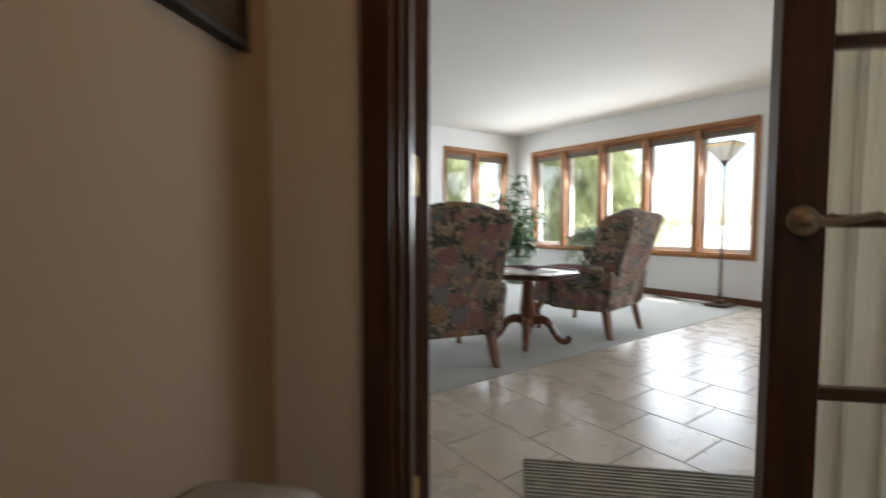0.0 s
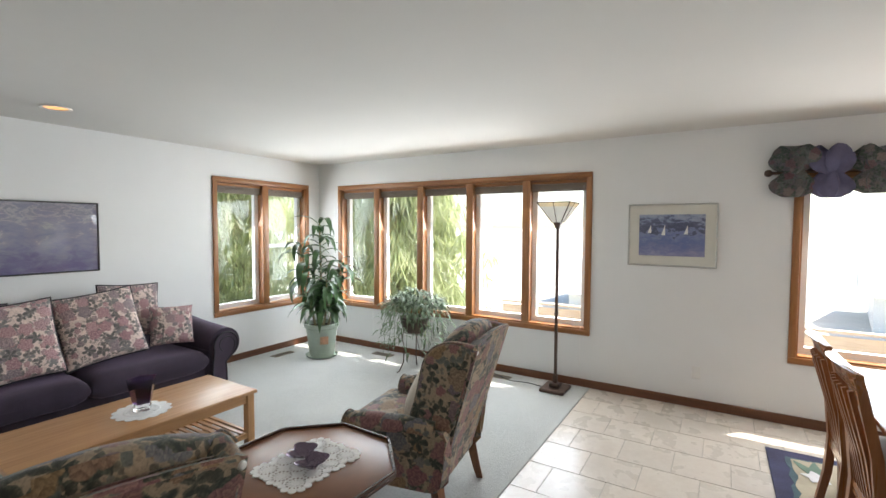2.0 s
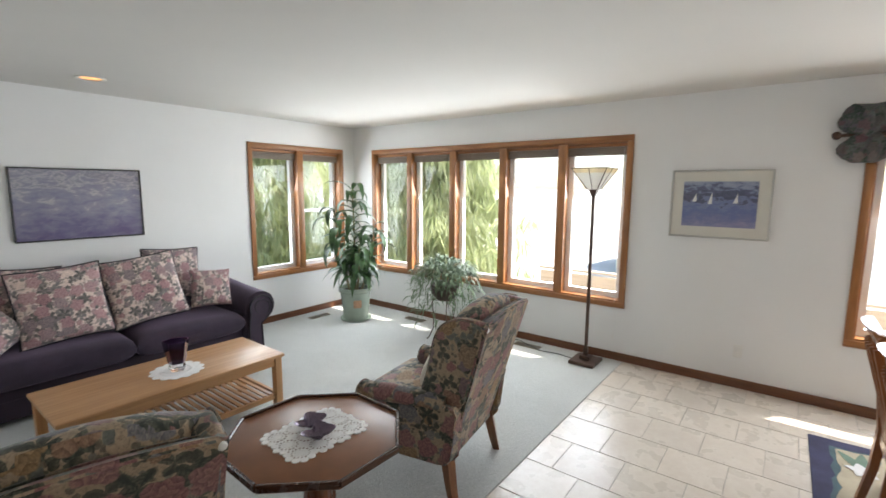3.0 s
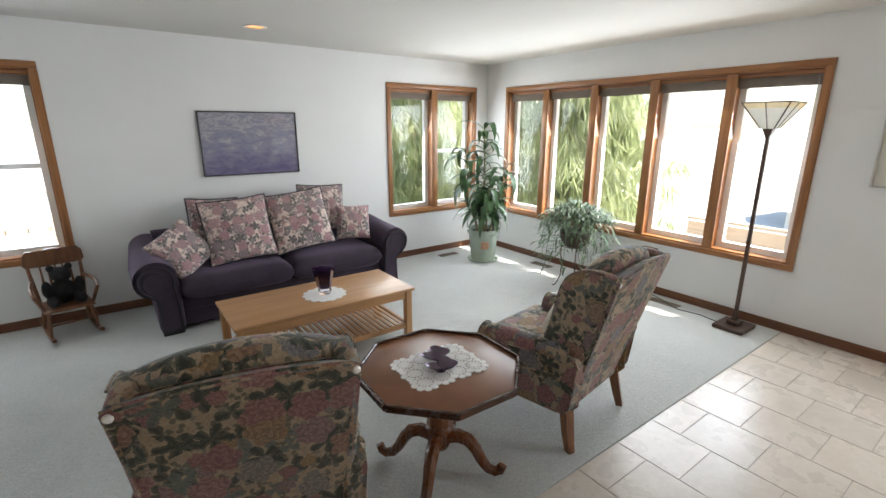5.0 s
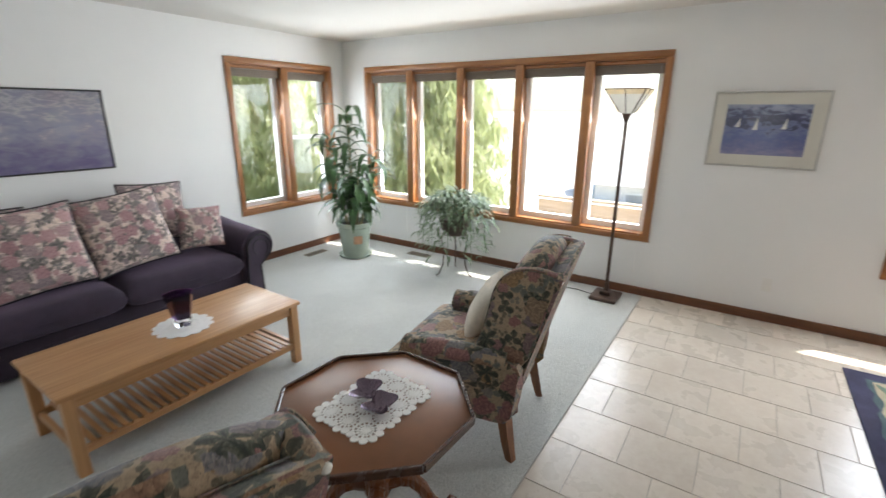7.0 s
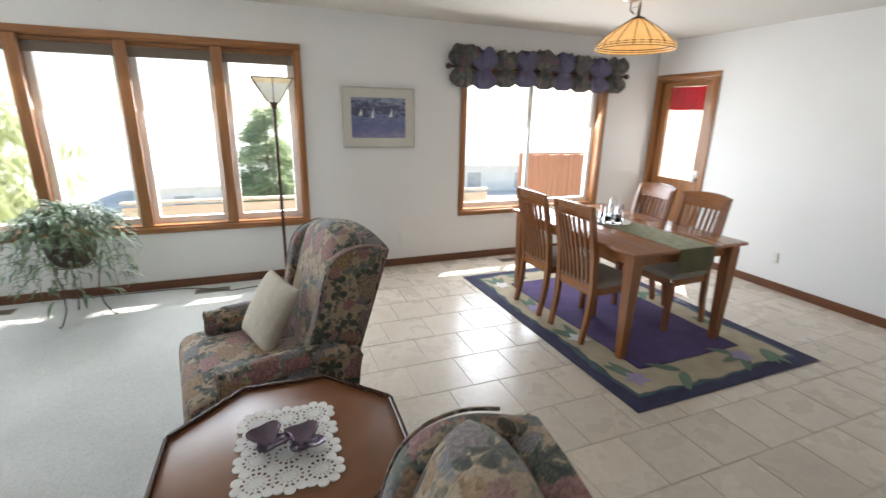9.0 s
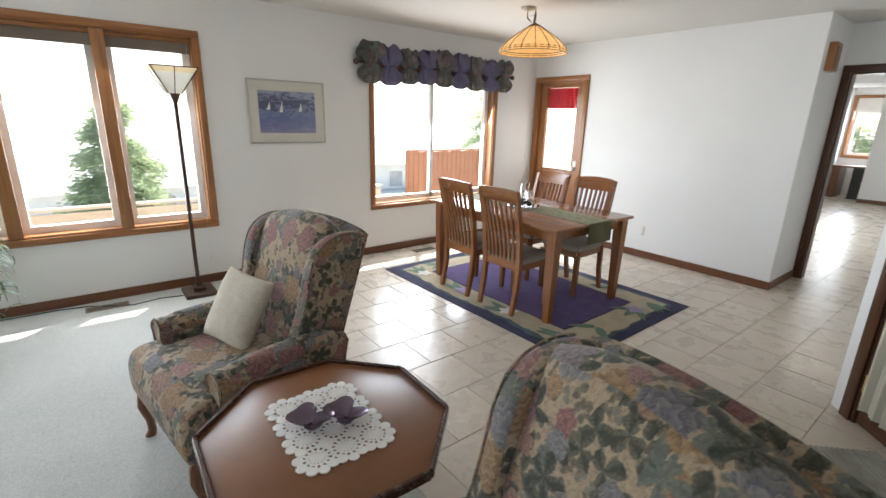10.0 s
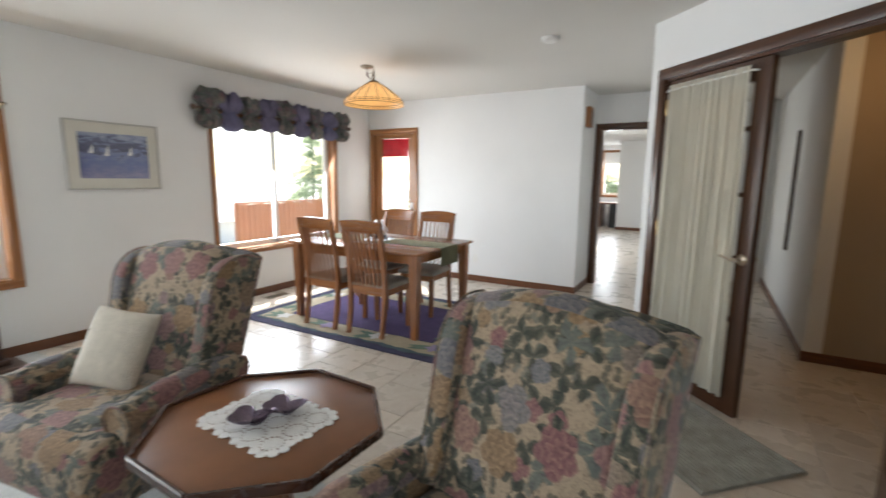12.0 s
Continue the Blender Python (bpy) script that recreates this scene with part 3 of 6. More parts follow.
def needle_tree(name, place, height, radius, material, label, droop, rings, seed, tufts=9):
    """A conifer: trunk, limbs and hanging or spreading sprays of many thin leaves."""
    rnd = random.Random(seed)
    t = thing(name, pose(*place), label, "tree")
    part("trunk", sweep([(0, 0, 0), (0.05, 0.03, height * 0.5), (0, 0, height * 0.98)], [radius * 0.05, radius * 0.03, 0.02], 8), BARK, t)
    vs, fs = [], []
    for k in range(rings):
        h = 0.08 + 0.9 * k / rings
        r = radius * (1 - h) ** 0.75 + 0.15
        for j in range(max(5, int(13 * (1 - h) + 4))):
            a = rnd.uniform(0, 6.283)
            rr = r * rnd.uniform(0.65, 1.1)
            z0 = height * (h + rnd.uniform(-0.03, 0.03))
            tip = Vector((math.cos(a) * rr, math.sin(a) * rr, z0 - droop * rr * rnd.uniform(0.1, 0.45)))
            root = Vector((0, 0, z0))
            d = (tip - root) / 4
            side = Vector((-math.sin(a), math.cos(a), 0))
            for q in range(1, 5):
                base = root + d * q + Vector((0, 0, 0.12 * rr * math.sin(q / 4 * 3.14)))
                for _ in range(tufts):
                    b = base + side * rnd.uniform(-0.28, 0.28) * (0.4 + rr * 0.2) + Vector((rnd.uniform(-.1, .1), rnd.uniform(-.1, .1), rnd.uniform(-.1, .1)))
                    ln = rnd.uniform(0.35, 0.95) * (0.6 + 0.25 * droop)
                    if droop > 1:
                        e = b + Vector((rnd.uniform(-.30, .30), rnd.uniform(-.30, .30), -ln * 0.55))
                    else:
                        e = b + (d.normalized() * 0.5 + side * rnd.uniform(-.6, .6) + Vector((0, 0, rnd.uniform(-.35, .25)))) * ln * 0.6
                    ax = (e - b).normalized()
                    wv = ax.cross(Vector((rnd.uniform(-1, 1), rnd.uniform(-1, 1), rnd.uniform(-.4, .4)))).normalized() * rnd.uniform(0.010, 0.026)
                    i = len(vs)
                    mid = (b + e) / 2
                    vs += [b, mid + wv, e, mid - wv]
                    fs.append((i, i + 1, i + 2, i + 3))
    me = bpy.data.meshes.new("crown")
    me.from_pydata([tuple(v) for v in vs], [], fs)
    me.materials.append(material)
    ob = new("crown", me)
    ob.parent = t
    return t


needle_tree("weeping_cedar", (9.8, 7.4, -2.8), 8.5, 3.0, NEEDLE, "tall weeping cedar with hanging yellow-green sprays", 2.2, 36, 3, 26)
needle_tree("weeping_cedar", (8.4, 11.4, -2.8), 8.5, 3.4, NEEDLE, "tall weeping cedar with hanging yellow-green sprays", 2.2, 36, 5, 26)
needle_tree("spruce_tree", (16.5, 2.4, -2.8), 4.6, 1.7, SPRUCE, "young dark green spruce tree in the garden", 0.6, 30, 7, 20)
needle_tree("spruce_tree", (19.7, -14.2, -2.8), 6.6, 2.4, SPRUCE, "dark green spruce tree beyond the fence", 0.6, 28, 9, 16)
needle_tree("spruce_tree", (5.6, -19.0, -2.8), 4.6, 2.2, SPRUCE, "green conifer beyond the far room window", 0.6, 24, 13, 14)
needle_tree("spruce_tree", (8.2, -8.5, -2.8), 7.5, 2.4, SPRUCE, "dark green spruce tree beyond the back door", 0.6, 28, 11, 16)

# fence, deck, neighbours
CEDAR = wood("cedar_board", (0.33, 0.13, 0.06), (0.55, 0.25, 0.13), 0.7, 2)
fe = thing("board_fence", pose(10.6, -3.0, -0.55), "reddish cedar board fence with a cap rail", "fence")
fb = box(-0.012, 0.012, -0.065, 0.065, 0, 1.35)
first = part("fence_board", fb, CEDAR, fe, "", False)
for k in range(1, 26):
    o = new("fence_board", first.data)
    o.parent = fe
    o.location = (0, -0.145 * k, 0.008 * math.sin(k * 2.1))
part("cap_rail", box(-0.05, 0.05, -3.8, 0.1, 1.36, 1.40), CEDAR, fe)
part("bottom_rail", box(0.013, 0.05, -3.8, 0.1, 0.1, 0.19), CEDAR, fe)
part("post", box(0.013, 0.10, 0.0, 0.09, -2.2, 1.36), CEDAR, fe)
part("post", box(0.013, 0.10, -3.75, -3.66, -2.2, 1.36), CEDAR, fe)
SIDING = mottled("pale_siding", (0.78, 0.76, 0.72), 0.7, 0.06, 2, 30, 0.1)
SHINGLE = mottled("grey_shingles", (0.46, 0.45, 0.43), 0.85, 0.2, 3, 20, 0.4)


def house(place, w, d, h, turn, label):
    t = thing("house", pose(*place, 0, 0, turn), label, "house")
    part("wall", box(-w / 2, w / 2, -d / 2, d / 2, 0, h), SIDING, t, "", False)
    e = 0.5
    bm = bmesh.new()
    pts = [(-w / 2 - e, -d / 2 - e, h), (w / 2 + e, -d / 2 - e, h), (w / 2 + e, d / 2 + e, h), (-w / 2 - e, d / 2 + e, h), (-w / 2 - e, 0, h + d * 0.22), (w / 2 + e, 0, h + d * 0.22)]
    v = [bm.verts.new(q) for q in pts]
    for f in ((0, 1, 5, 4), (2, 3, 4, 5), (0, 4, 3), (1, 2, 5), (0, 3, 2, 1)):
        bm.faces.new([v[i] for i in f])
    part("roof", bm, SHINGLE, t, "", False)
    for sx in (-0.3, 0.0, 0.3):
        for sy in (-1, 1):
            wv = part("window", box(sx * w - 0.5, sx * w + 0.5, sy * d / 2 - 0.04, sy * d / 2 + 0.04, h - 1.5, h - 0.4), VINYL, t, "", False)
            part("pane", box(sx * w - 0.43, sx * w + 0.43, sy * d / 2 - 0.05, sy * d / 2 + 0.05, h - 1.43, h - 0.47), SHINGLE, wv, "", False)
    return t


house((30.0, 3.5, -3.9), 10, 7, 2.0, 95, "low neighbouring house with pale siding")
house((30.0, -10.0, -3.2), 10, 7, 2.0, 80, "low neighbouring house with pale siding")
house((4.0, 26.0, -2.8), 12, 8, 2.4, 5, "low neighbouring house behind the garden")
DECKM = wood("deck_board", (0.34, 0.27, 0.20), (0.52, 0.44, 0.34), 0.7, 1)
dk = thing("deck", pose(7.9, 1.2, -0.35), "weathered wooden deck below the windows", "deck")
b0 = part("deck_board", box(-0.07, 0.07, -4.2, 4.4, -0.03, 0.0), DECKM, dk, "", False)
for k in range(1, 10):
    for s in (-1, 1):
        o = new("deck_board", b0.data)
        o.parent = dk
        o.location = (0.148 * k * s, 0, 0)
rl = thing("deck_railing", pose(9.3, 1.2, -0.35), "low pale wooden deck railing", "railing")
PALE = wood("pale_rail_wood", (0.50, 0.40, 0.30), (0.68, 0.57, 0.44), 0.7, 1)
part("top_rail", box(-0.06, 0.06, -2.6, 3.4, 0.62, 0.66), PALE, rl)
bal = part("rail_board", box(-0.012, 0.012, -2.6, 3.4, 0.02, 0.28), PALE, rl, "", False)
o = new("rail_board", bal.data)
o.parent = rl
o.location = (0, 0, 0.30)
fn = thing("picket_fence", pose(0.9, 9.5, -0.6), "pale picket railing outside the north window", "fence")
pk = part("picket", box(-0.06, 0.06, -0.012, 0.012, 0, 1.1), PALE, fn, "", False)
for k in range(-7, 8):
    if k:
        o = new("picket", pk.data)
        o.parent = fn
        o.location = (0.24 * k, 0, 0.02 * math.sin(k))
part("rail", box(-1.8, 1.8, 0.012, 0.05, 0.85, 0.93), PALE, fn, "", False)
po = thing("porch_post", pose(6.55, -4.4, -0.3), "white porch post beyond the back door", "post")
part("shaft", box(-0.06, 0.06, -0.06, 0.06, 0, 2.9, 0.006, 1), VINYL, po)
part("foot", box(-0.08, 0.08, -0.08, 0.08, 0, 0.15, 0.006, 1), VINYL, po)


# ---- furniture materials ----
def floral(name, ground, scale=6.0, flowers=None, leaf=((0.026, 0.032, 0.024), (0.125, 0.130, 0.090)), cover=0.40, sheen=0.15, sparse=0.0):
    """Printed cloth in the plane of its panels: layered blooms, three-lobed leaves and sprigs."""
    flowers = flowers or [(0.0, (0.27, 0.070, 0.095)), (0.30, (0.36, 0.15, 0.16)), (0.42, (0.10, 0.125, 0.18)), (0.60, (0.20, 0.22, 0.26)), (0.70, (0.36, 0.20, 0.065)), (0.85, (0.33, 0.19, 0.08)), (1.0, (0.30, 0.10, 0.13))]
    m, nt, b = shader(name, ground, 0.85)
    tc = nt.nodes.new("ShaderNodeTexCoord")
    info = nt.nodes.new("ShaderNodeObjectInfo")
    v0 = nt.nodes.new("ShaderNodeVectorMath")
    v0.operation = "ADD"
    nt.links.new(tc.outputs["UV"], v0.inputs[0])
    nt.links.new(calc(nt, "MULTIPLY", info.outputs["Random"], 9.0), v0.inputs[1])
    warp = noise_of(nt, v0.outputs[0], scale * 4.0, 4, 0.6)
    w = nt.nodes.new("ShaderNodeVectorMath")
    w.operation = "MULTIPLY_ADD"
    nt.links.new(warp.outputs["Color"], w.inputs[0])
    w.inputs[1].default_value = (0.17 / scale,) * 3
    nt.links.new(v0.outputs[0], w.inputs[2])

    def motif(s, rnd, shift):
        """Radius (in cells), turned angle and random colours round each motif's middle."""
        off = nt.nodes.new("ShaderNodeVectorMath")
        off.operation = "ADD"
        nt.links.new(w.outputs[0], off.inputs[0])
        off.inputs[1].default_value = (shift, shift * 0.7, 0)
        vo = nt.nodes.new("ShaderNodeTexVoronoi")
        vo.voronoi_dimensions = "2D"
        vo.inputs["Scale"].default_value = s
        vo.inputs["Randomness"].default_value = rnd
        nt.links.new(off.outputs[0], vo.inputs["Vector"])
        loc = nt.nodes.new("ShaderNodeVectorMath")
        loc.operation = "SUBTRACT"
        nt.links.new(off.outputs[0], loc.inputs[0])
        nt.links.new(vo.outputs["Position"], loc.inputs[1])
        xyz = nt.nodes.new("ShaderNodeSeparateXYZ")
        nt.links.new(loc.outputs[0], xyz.inputs[0])
        col = nt.nodes.new("ShaderNodeSeparateColor")
        nt.links.new(vo.outputs["Color"], col.inputs[0])
        ang = calc(nt, "ADD", calc(nt, "ARCTAN2", xyz.outputs[1], xyz.outputs[0]), calc(nt, "MULTIPLY", col.outputs[2], 6.283))
        return vo.outputs["Distance"], ang, col.outputs

    def below(d, limit, soft=0.02):
        return step(calc(nt, "SUBTRACT", limit, d), soft)

    def step(x, soft):
        mr = nt.nodes.new("ShaderNodeMapRange")
        nt.links.new(x, mr.inputs[0])
        mr.inputs[1].default_value, mr.inputs[2].default_value = -soft, soft
        return mr.outputs[0]

    mott = noise_of(nt, v0.outputs[0], 40, 4)
    col = ramp(nt, mott.outputs[0], [(0.3, tuple(c * 0.85 for c in ground)), (0.7, tuple(min(1, c * 1.08) for c in ground))])

    def leaves(col, s, shift, lobes, size, keep, alpha):
        d, a, c = motif(s, 0.85, shift)
        rose = calc(nt, "POWER", calc(nt, "ABSOLUTE", calc(nt, "COSINE", calc(nt, "MULTIPLY", a, lobes / 2))), 0.7)
        k = calc(nt, "MULTIPLY", below(d, calc(nt, "MULTIPLY", rose, size), 0.03), calc(nt, "GREATER_THAN", c[0], keep))
        rib = step(calc(nt, "SUBTRACT", 0.93, rose), 0.05)
        streak = calc(nt, "MULTIPLY_ADD", calc(nt, "SINE", calc(nt, "MULTIPLY_ADD", a, 6.0, calc(nt, "MULTIPLY", d, 55.0))), 0.22, 0.3)
        tone = calc(nt, "MULTIPLY", calc(nt, "ADD", streak, calc(nt, "MULTIPLY", c[1], 0.45)), rib)
        lc = mixed(nt, tone, leaf[0], leaf[1])
        lc = mixed(nt, calc(nt, "MULTIPLY", calc(nt, "GREATER_THAN", c[1], 0.72), 0.6), lc, tuple(0.5 * (x + y) for x, y in zip(leaf[1], (0.20, 0.22, 0.22))))
        return mixed(nt, calc(nt, "MULTIPLY", k, alpha), col, lc)

    def blooms(col, s, shift, petals, size, keep):
        d, a, c = motif(s, 0.7, shift)
        lobe = calc(nt, "ABSOLUTE", calc(nt, "COSINE", calc(nt, "MULTIPLY", a, petals / 2)))
        edge = calc(nt, "MULTIPLY_ADD", lobe, size * 0.28, size * 0.74)
        k = calc(nt, "MULTIPLY", below(d, edge, 0.015), calc(nt, "GREATER_THAN", c[0], keep))
        q = calc(nt, "DIVIDE", d, edge)
        rings = calc(nt, "FRACT", calc(nt, "MULTIPLY_ADD", q, 2.2, calc(nt, "MULTIPLY", calc(nt, "COSINE", calc(nt, "MULTIPLY", a, petals)), calc(nt, "MULTIPLY_ADD", q, 0.7, 0.1))))
        fine = calc(nt, "MULTIPLY", calc(nt, "SINE", calc(nt, "MULTIPLY", a, petals * 9.0)), 0.10)
        tone = calc(nt, "ADD", calc(nt, "MULTIPLY_ADD", rings, 0.75, 0.08), fine)
        cl = nt.nodes.new("ShaderNodeClamp")
        nt.links.new(tone, cl.inputs[0])
        fc = ramp(nt, c[1], flowers)
        light = mixed(nt, 0.42, fc, tuple(min(1, g * 1.1) for g in ground))
        darkc = mixed(nt, 0.55, fc, (0.04, 0.03, 0.03))
        return mixed(nt, calc(nt, "MULTIPLY", k, 0.95), col, mixed(nt, cl.outputs[0], darkc, light))

    col = leaves(col, scale * 4.2, 3.1, 2, 0.50, 0.25 + sparse, 0.70)
    col = leaves(col, scale * 2.1, 0.0, 3, 0.66, 0.22 + sparse, 0.92)
    col = blooms(col, scale * 1.9, 5.3, 5, cover, 0.55)
    col = leaves(col, scale * 1.35, 7.7, 5, 0.58, 0.50 + sparse, 0.95)
    col = blooms(col, scale, 1.7, 5, cover * 1.1, 0.28)
    speck = noise_of(nt, v0.outputs[0], 130.0, 4, 0.7)
    col = mixed(nt, 1.0, col, ramp(nt, speck.outputs[0], [(0.34, (0.62, 0.60, 0.58)), (0.50, (0.96, 0.96, 0.96)), (0.66, (1.12, 1.1, 1.06))]), "MULTIPLY")
    nt.links.new(col, b.inputs["Base Color"])
    weave = noise_of(nt, v0.outputs[0], 420, 2)
    fold = noise_of(nt, coords(nt), 7, 3)
    bump(nt, b, calc(nt, "MULTIPLY_ADD", fold.outputs[0], 2.5, weave.outputs[0]), 0.25, 0.004)
    b.inputs["Sheen Weight"].default_value = sheen
    return m


def panelled(bm):
    """Lay the cloth on each face along its main direction, in metres."""
    bm.normal_update()
    uv = bm.loops.layers.uv.verify()
    for f in bm.faces:
        n = [abs(c) for c in f.normal]
        k = n.index(max(n))
        for lp in f.loops:
            c = lp.vert.co
            lp[uv].uv = ((c.y + 3.3, c.z), (c.x, c.z), (c.x + 1.7, c.y + 5.1))[k]
    return bm


FLORAL = floral("tan_floral_tapestry", (0.365, 0.275, 0.185), 6.8, sparse=0.14)
PINKFLORAL = floral("pink_floral_cloth", (0.72, 0.58, 0.52), 9.0,
                    [(0.0, (0.34, 0.11, 0.17)), (0.4, (0.56, 0.28, 0.31)), (0.6, (0.17, 0.14, 0.19)), (0.8, (0.30, 0.22, 0.25)), (1.0, (0.44, 0.17, 0.23))],
                    ((0.09, 0.085, 0.085), (0.26, 0.23, 0.22)), 0.40, 0.2, 0.22)
DARKFLORAL = floral("dark_floral_cloth", (0.10, 0.088, 0.105), 11.0, [(0.0, (0.20, 0.08, 0.10)), (0.5, (0.13, 0.14, 0.12)), (1.0, (0.30, 0.22, 0.20))], ((0.03, 0.05, 0.04), (0.09, 0.11, 0.09)), 0.36)
PURPLE = mottled("aubergine_velvet", (0.026, 0.0165, 0.029), 0.9, 0.30, 6, 350, 0.3)
PURPLE.node_tree.nodes["Principled BSDF"].inputs["Sheen Weight"].default_value = 0.30
PURPLE.node_tree.nodes["Principled BSDF"].inputs["Sheen Tint"].default_value = (0.52, 0.38, 0.55, 1)
LILAC = mottled("violet_valance_cloth", (0.105, 0.098, 0.170), 0.85, 0.2, 12, 350, 0.3)
PIPING = mottled("black_piping", (0.012, 0.010, 0.014), 0.7, 0.2, 20, 200, 0.1)
CREAM = mottled("cream_knit", (0.66, 0.60, 0.50), 0.9, 0.08, 25, 120, 0.9, 0.0, 0.01)
LEGWOOD = wood("chair_leg_wood", (0.10, 0.035, 0.015), (0.27, 0.115, 0.045), 0.30, 2)
MAPLE = wood("honey_table_wood", (0.38, 0.19, 0.075), (0.56, 0.31, 0.135), 0.33, 0)
MAPLEY = wood("honey_table_wood_across", (0.38, 0.19, 0.075), (0.56, 0.31, 0.135), 0.33, 1)
MAPLEZ = wood("honey_table_wood_upright", (0.38, 0.19, 0.075), (0.56, 0.31, 0.135), 0.33, 2)
CHERRY = mottled("cherry_table_wood", (0.205, 0.080, 0.030), 0.36, 0.16, 5, 140, 0.04)
CHERRYZ = wood("cherry_table_wood_upright", (0.10, 0.032, 0.013), (0.22, 0.080, 0.030), 0.24, 2)
LIP = wood("dark_table_lip", (0.035, 0.012, 0.008), (0.075, 0.028, 0.014), 0.22, 0)
DINE = wood("dining_wood", (0.20, 0.070, 0.022), (0.40, 0.165, 0.058), 0.22, 0)
DINEZ = wood("dining_wood_upright", (0.18, 0.062, 0.020), (0.36, 0.145, 0.050), 0.27, 2)
TAUPE = mottled("taupe_seat_cloth", (0.34, 0.30, 0.25), 0.85, 0.08, 8, 260, 0.25)
LACE = mottled("white_crochet", (0.82, 0.80, 0.77), 0.9, 0.04, 30, 300, 0.5)
CELADON = mottled("celadon_glaze", (0.34, 0.40, 0.33), 0.22, 0.12, 5, 60, 0.05)
SOIL = mottled("soil", (0.045, 0.032, 0.022), 0.95, 0.4, 20, 80, 0.8)


def cushion(w, d, h, n=12, puff=4.0, pinch=0.0):
    """A soft slab w x d x h round the origin with rounded, slightly pulled-in edges."""
    bm = bmesh.new()
    top, bot = [], []
    for i in range(n + 1):
        rt, rb = [], []
        for k in range(n + 1):
            u, v = 2 * i / n - 1, 2 * k / n - 1
            u, v = math.sin(u * math.pi / 2), math.sin(v * math.pi / 2)
            t = max(0.0, (1 - abs(u) ** puff) * (1 - abs(v) ** puff)) ** (1 / 2.4)
            x = u * w / 2 * (1 - pinch * (1 - v * v) * u * u)
            y = v * d / 2 * (1 - pinch * (1 - u * u) * v * v)
            a = bm.verts.new((x, y, h / 2 * t))
            rt.append(a)
            rb.append(a if i in (0, n) or k in (0, n) else bm.verts.new((x, y, -h / 2 * t)))
        top.append(rt)
        bot.append(rb)
    for i in range(n):
        for k in range(n):
            bm.faces.new((top[i][k], top[i + 1][k], top[i + 1][k + 1], top[i][k + 1]))
            q = [bot[i][k], bot[i][k + 1], bot[i + 1][k + 1], bot[i + 1][k]]
            if len({id(x) for x in q}) == 4:
                try:
                    bm.faces.new(q)
                except ValueError:
                    pass
    return bm


def soft(bm, cuts=1, factor=0.5):
    bmesh.ops.subdivide_edges(bm, edges=bm.edges[:], cuts=cuts, use_grid_fill=True)
    for _ in range(3):
        bmesh.ops.smooth_vert(bm, verts=bm.verts[:], factor=factor, use_axis_x=True, use_axis_y=True, use_axis_z=True)
    return bm


def yz_prism(outline, x0, x1, bevel):
    """An outline in y, z drawn out along x."""
    bm = prism(outline, x0, x1, 0)
    for v in bm.verts:
        v.co = Vector((v.co.z, v.co.x, v.co.y))
    if bevel:
        rims = [e for e in bm.edges if abs(e.verts[0].co.x - e.verts[1].co.x) < 1e-6]
        bmesh.ops.bevel(bm, geom=rims, offset=bevel, segments=4, profile=0.5, affect="EDGES")
    return bm


def xz_prism(outline, y0, y1, bevel):
    bm = prism(outline, y0, y1, 0)
    for v in bm.verts:
        v.co = Vector((v.co.x, v.co.z, v.co.y))
    if bevel:
        rims = [e for e in bm.edges if abs(e.verts[0].co.y - e.verts[1].co.y) < 1e-6]
        bmesh.ops.bevel(bm, geom=rims, offset=bevel, segments=4, profile=0.5, affect="EDGES")
    return bm


# ---- living room ----
def rounded(outline, times=2):
    """Cut the corners of a closed outline until it runs smoothly."""
    for _ in range(times):
        out = []
        for k, p in enumerate(outline):
            q = outline[(k + 1) % len(outline)]
            out += [(0.75 * p[0] + 0.25 * q[0], 0.75 * p[1] + 0.25 * q[1]), (0.25 * p[0] + 0.75 * q[0], 0.25 * p[1] + 0.75 * q[1])]
        outline = out
    return outline


def padded(outline, x0, x1, round_by, steps=4):
    """A pad with outline in y, z between x0 and x1, its rims rolled over."""
    cy = sum(p[0] for p in outline) / len(outline)
    cz = sum(p[1] for p in outline) / len(outline)
    reach = max(math.hypot(p[0] - cy, p[1] - cz) for p in outline)
    bm = bmesh.new()
    rows = [(x0 + round_by * (1 - math.cos(k / steps * math.pi / 2)), round_by * (1 - math.sin(k / steps * math.pi / 2))) for k in range(steps + 1)]
    rows += [(x1 - (x - x0), inset) for x, inset in rows[::-1]]
    rings = [[bm.verts.new((x, p[0] + (cy - p[0]) * inset / reach * 1.3, p[1] + (cz - p[1]) * inset / reach * 1.3)) for p in outline] for x, inset in rows]
    n = len(outline)
    for a, b in zip(rings, rings[1:]):
        for k in range(n):
            bm.faces.new((a[k], a[(k + 1) % n], b[(k + 1) % n], b[k]))
    bm.faces.new(rings[0][::-1])
    bm.faces.new(rings[-1])
    return bm


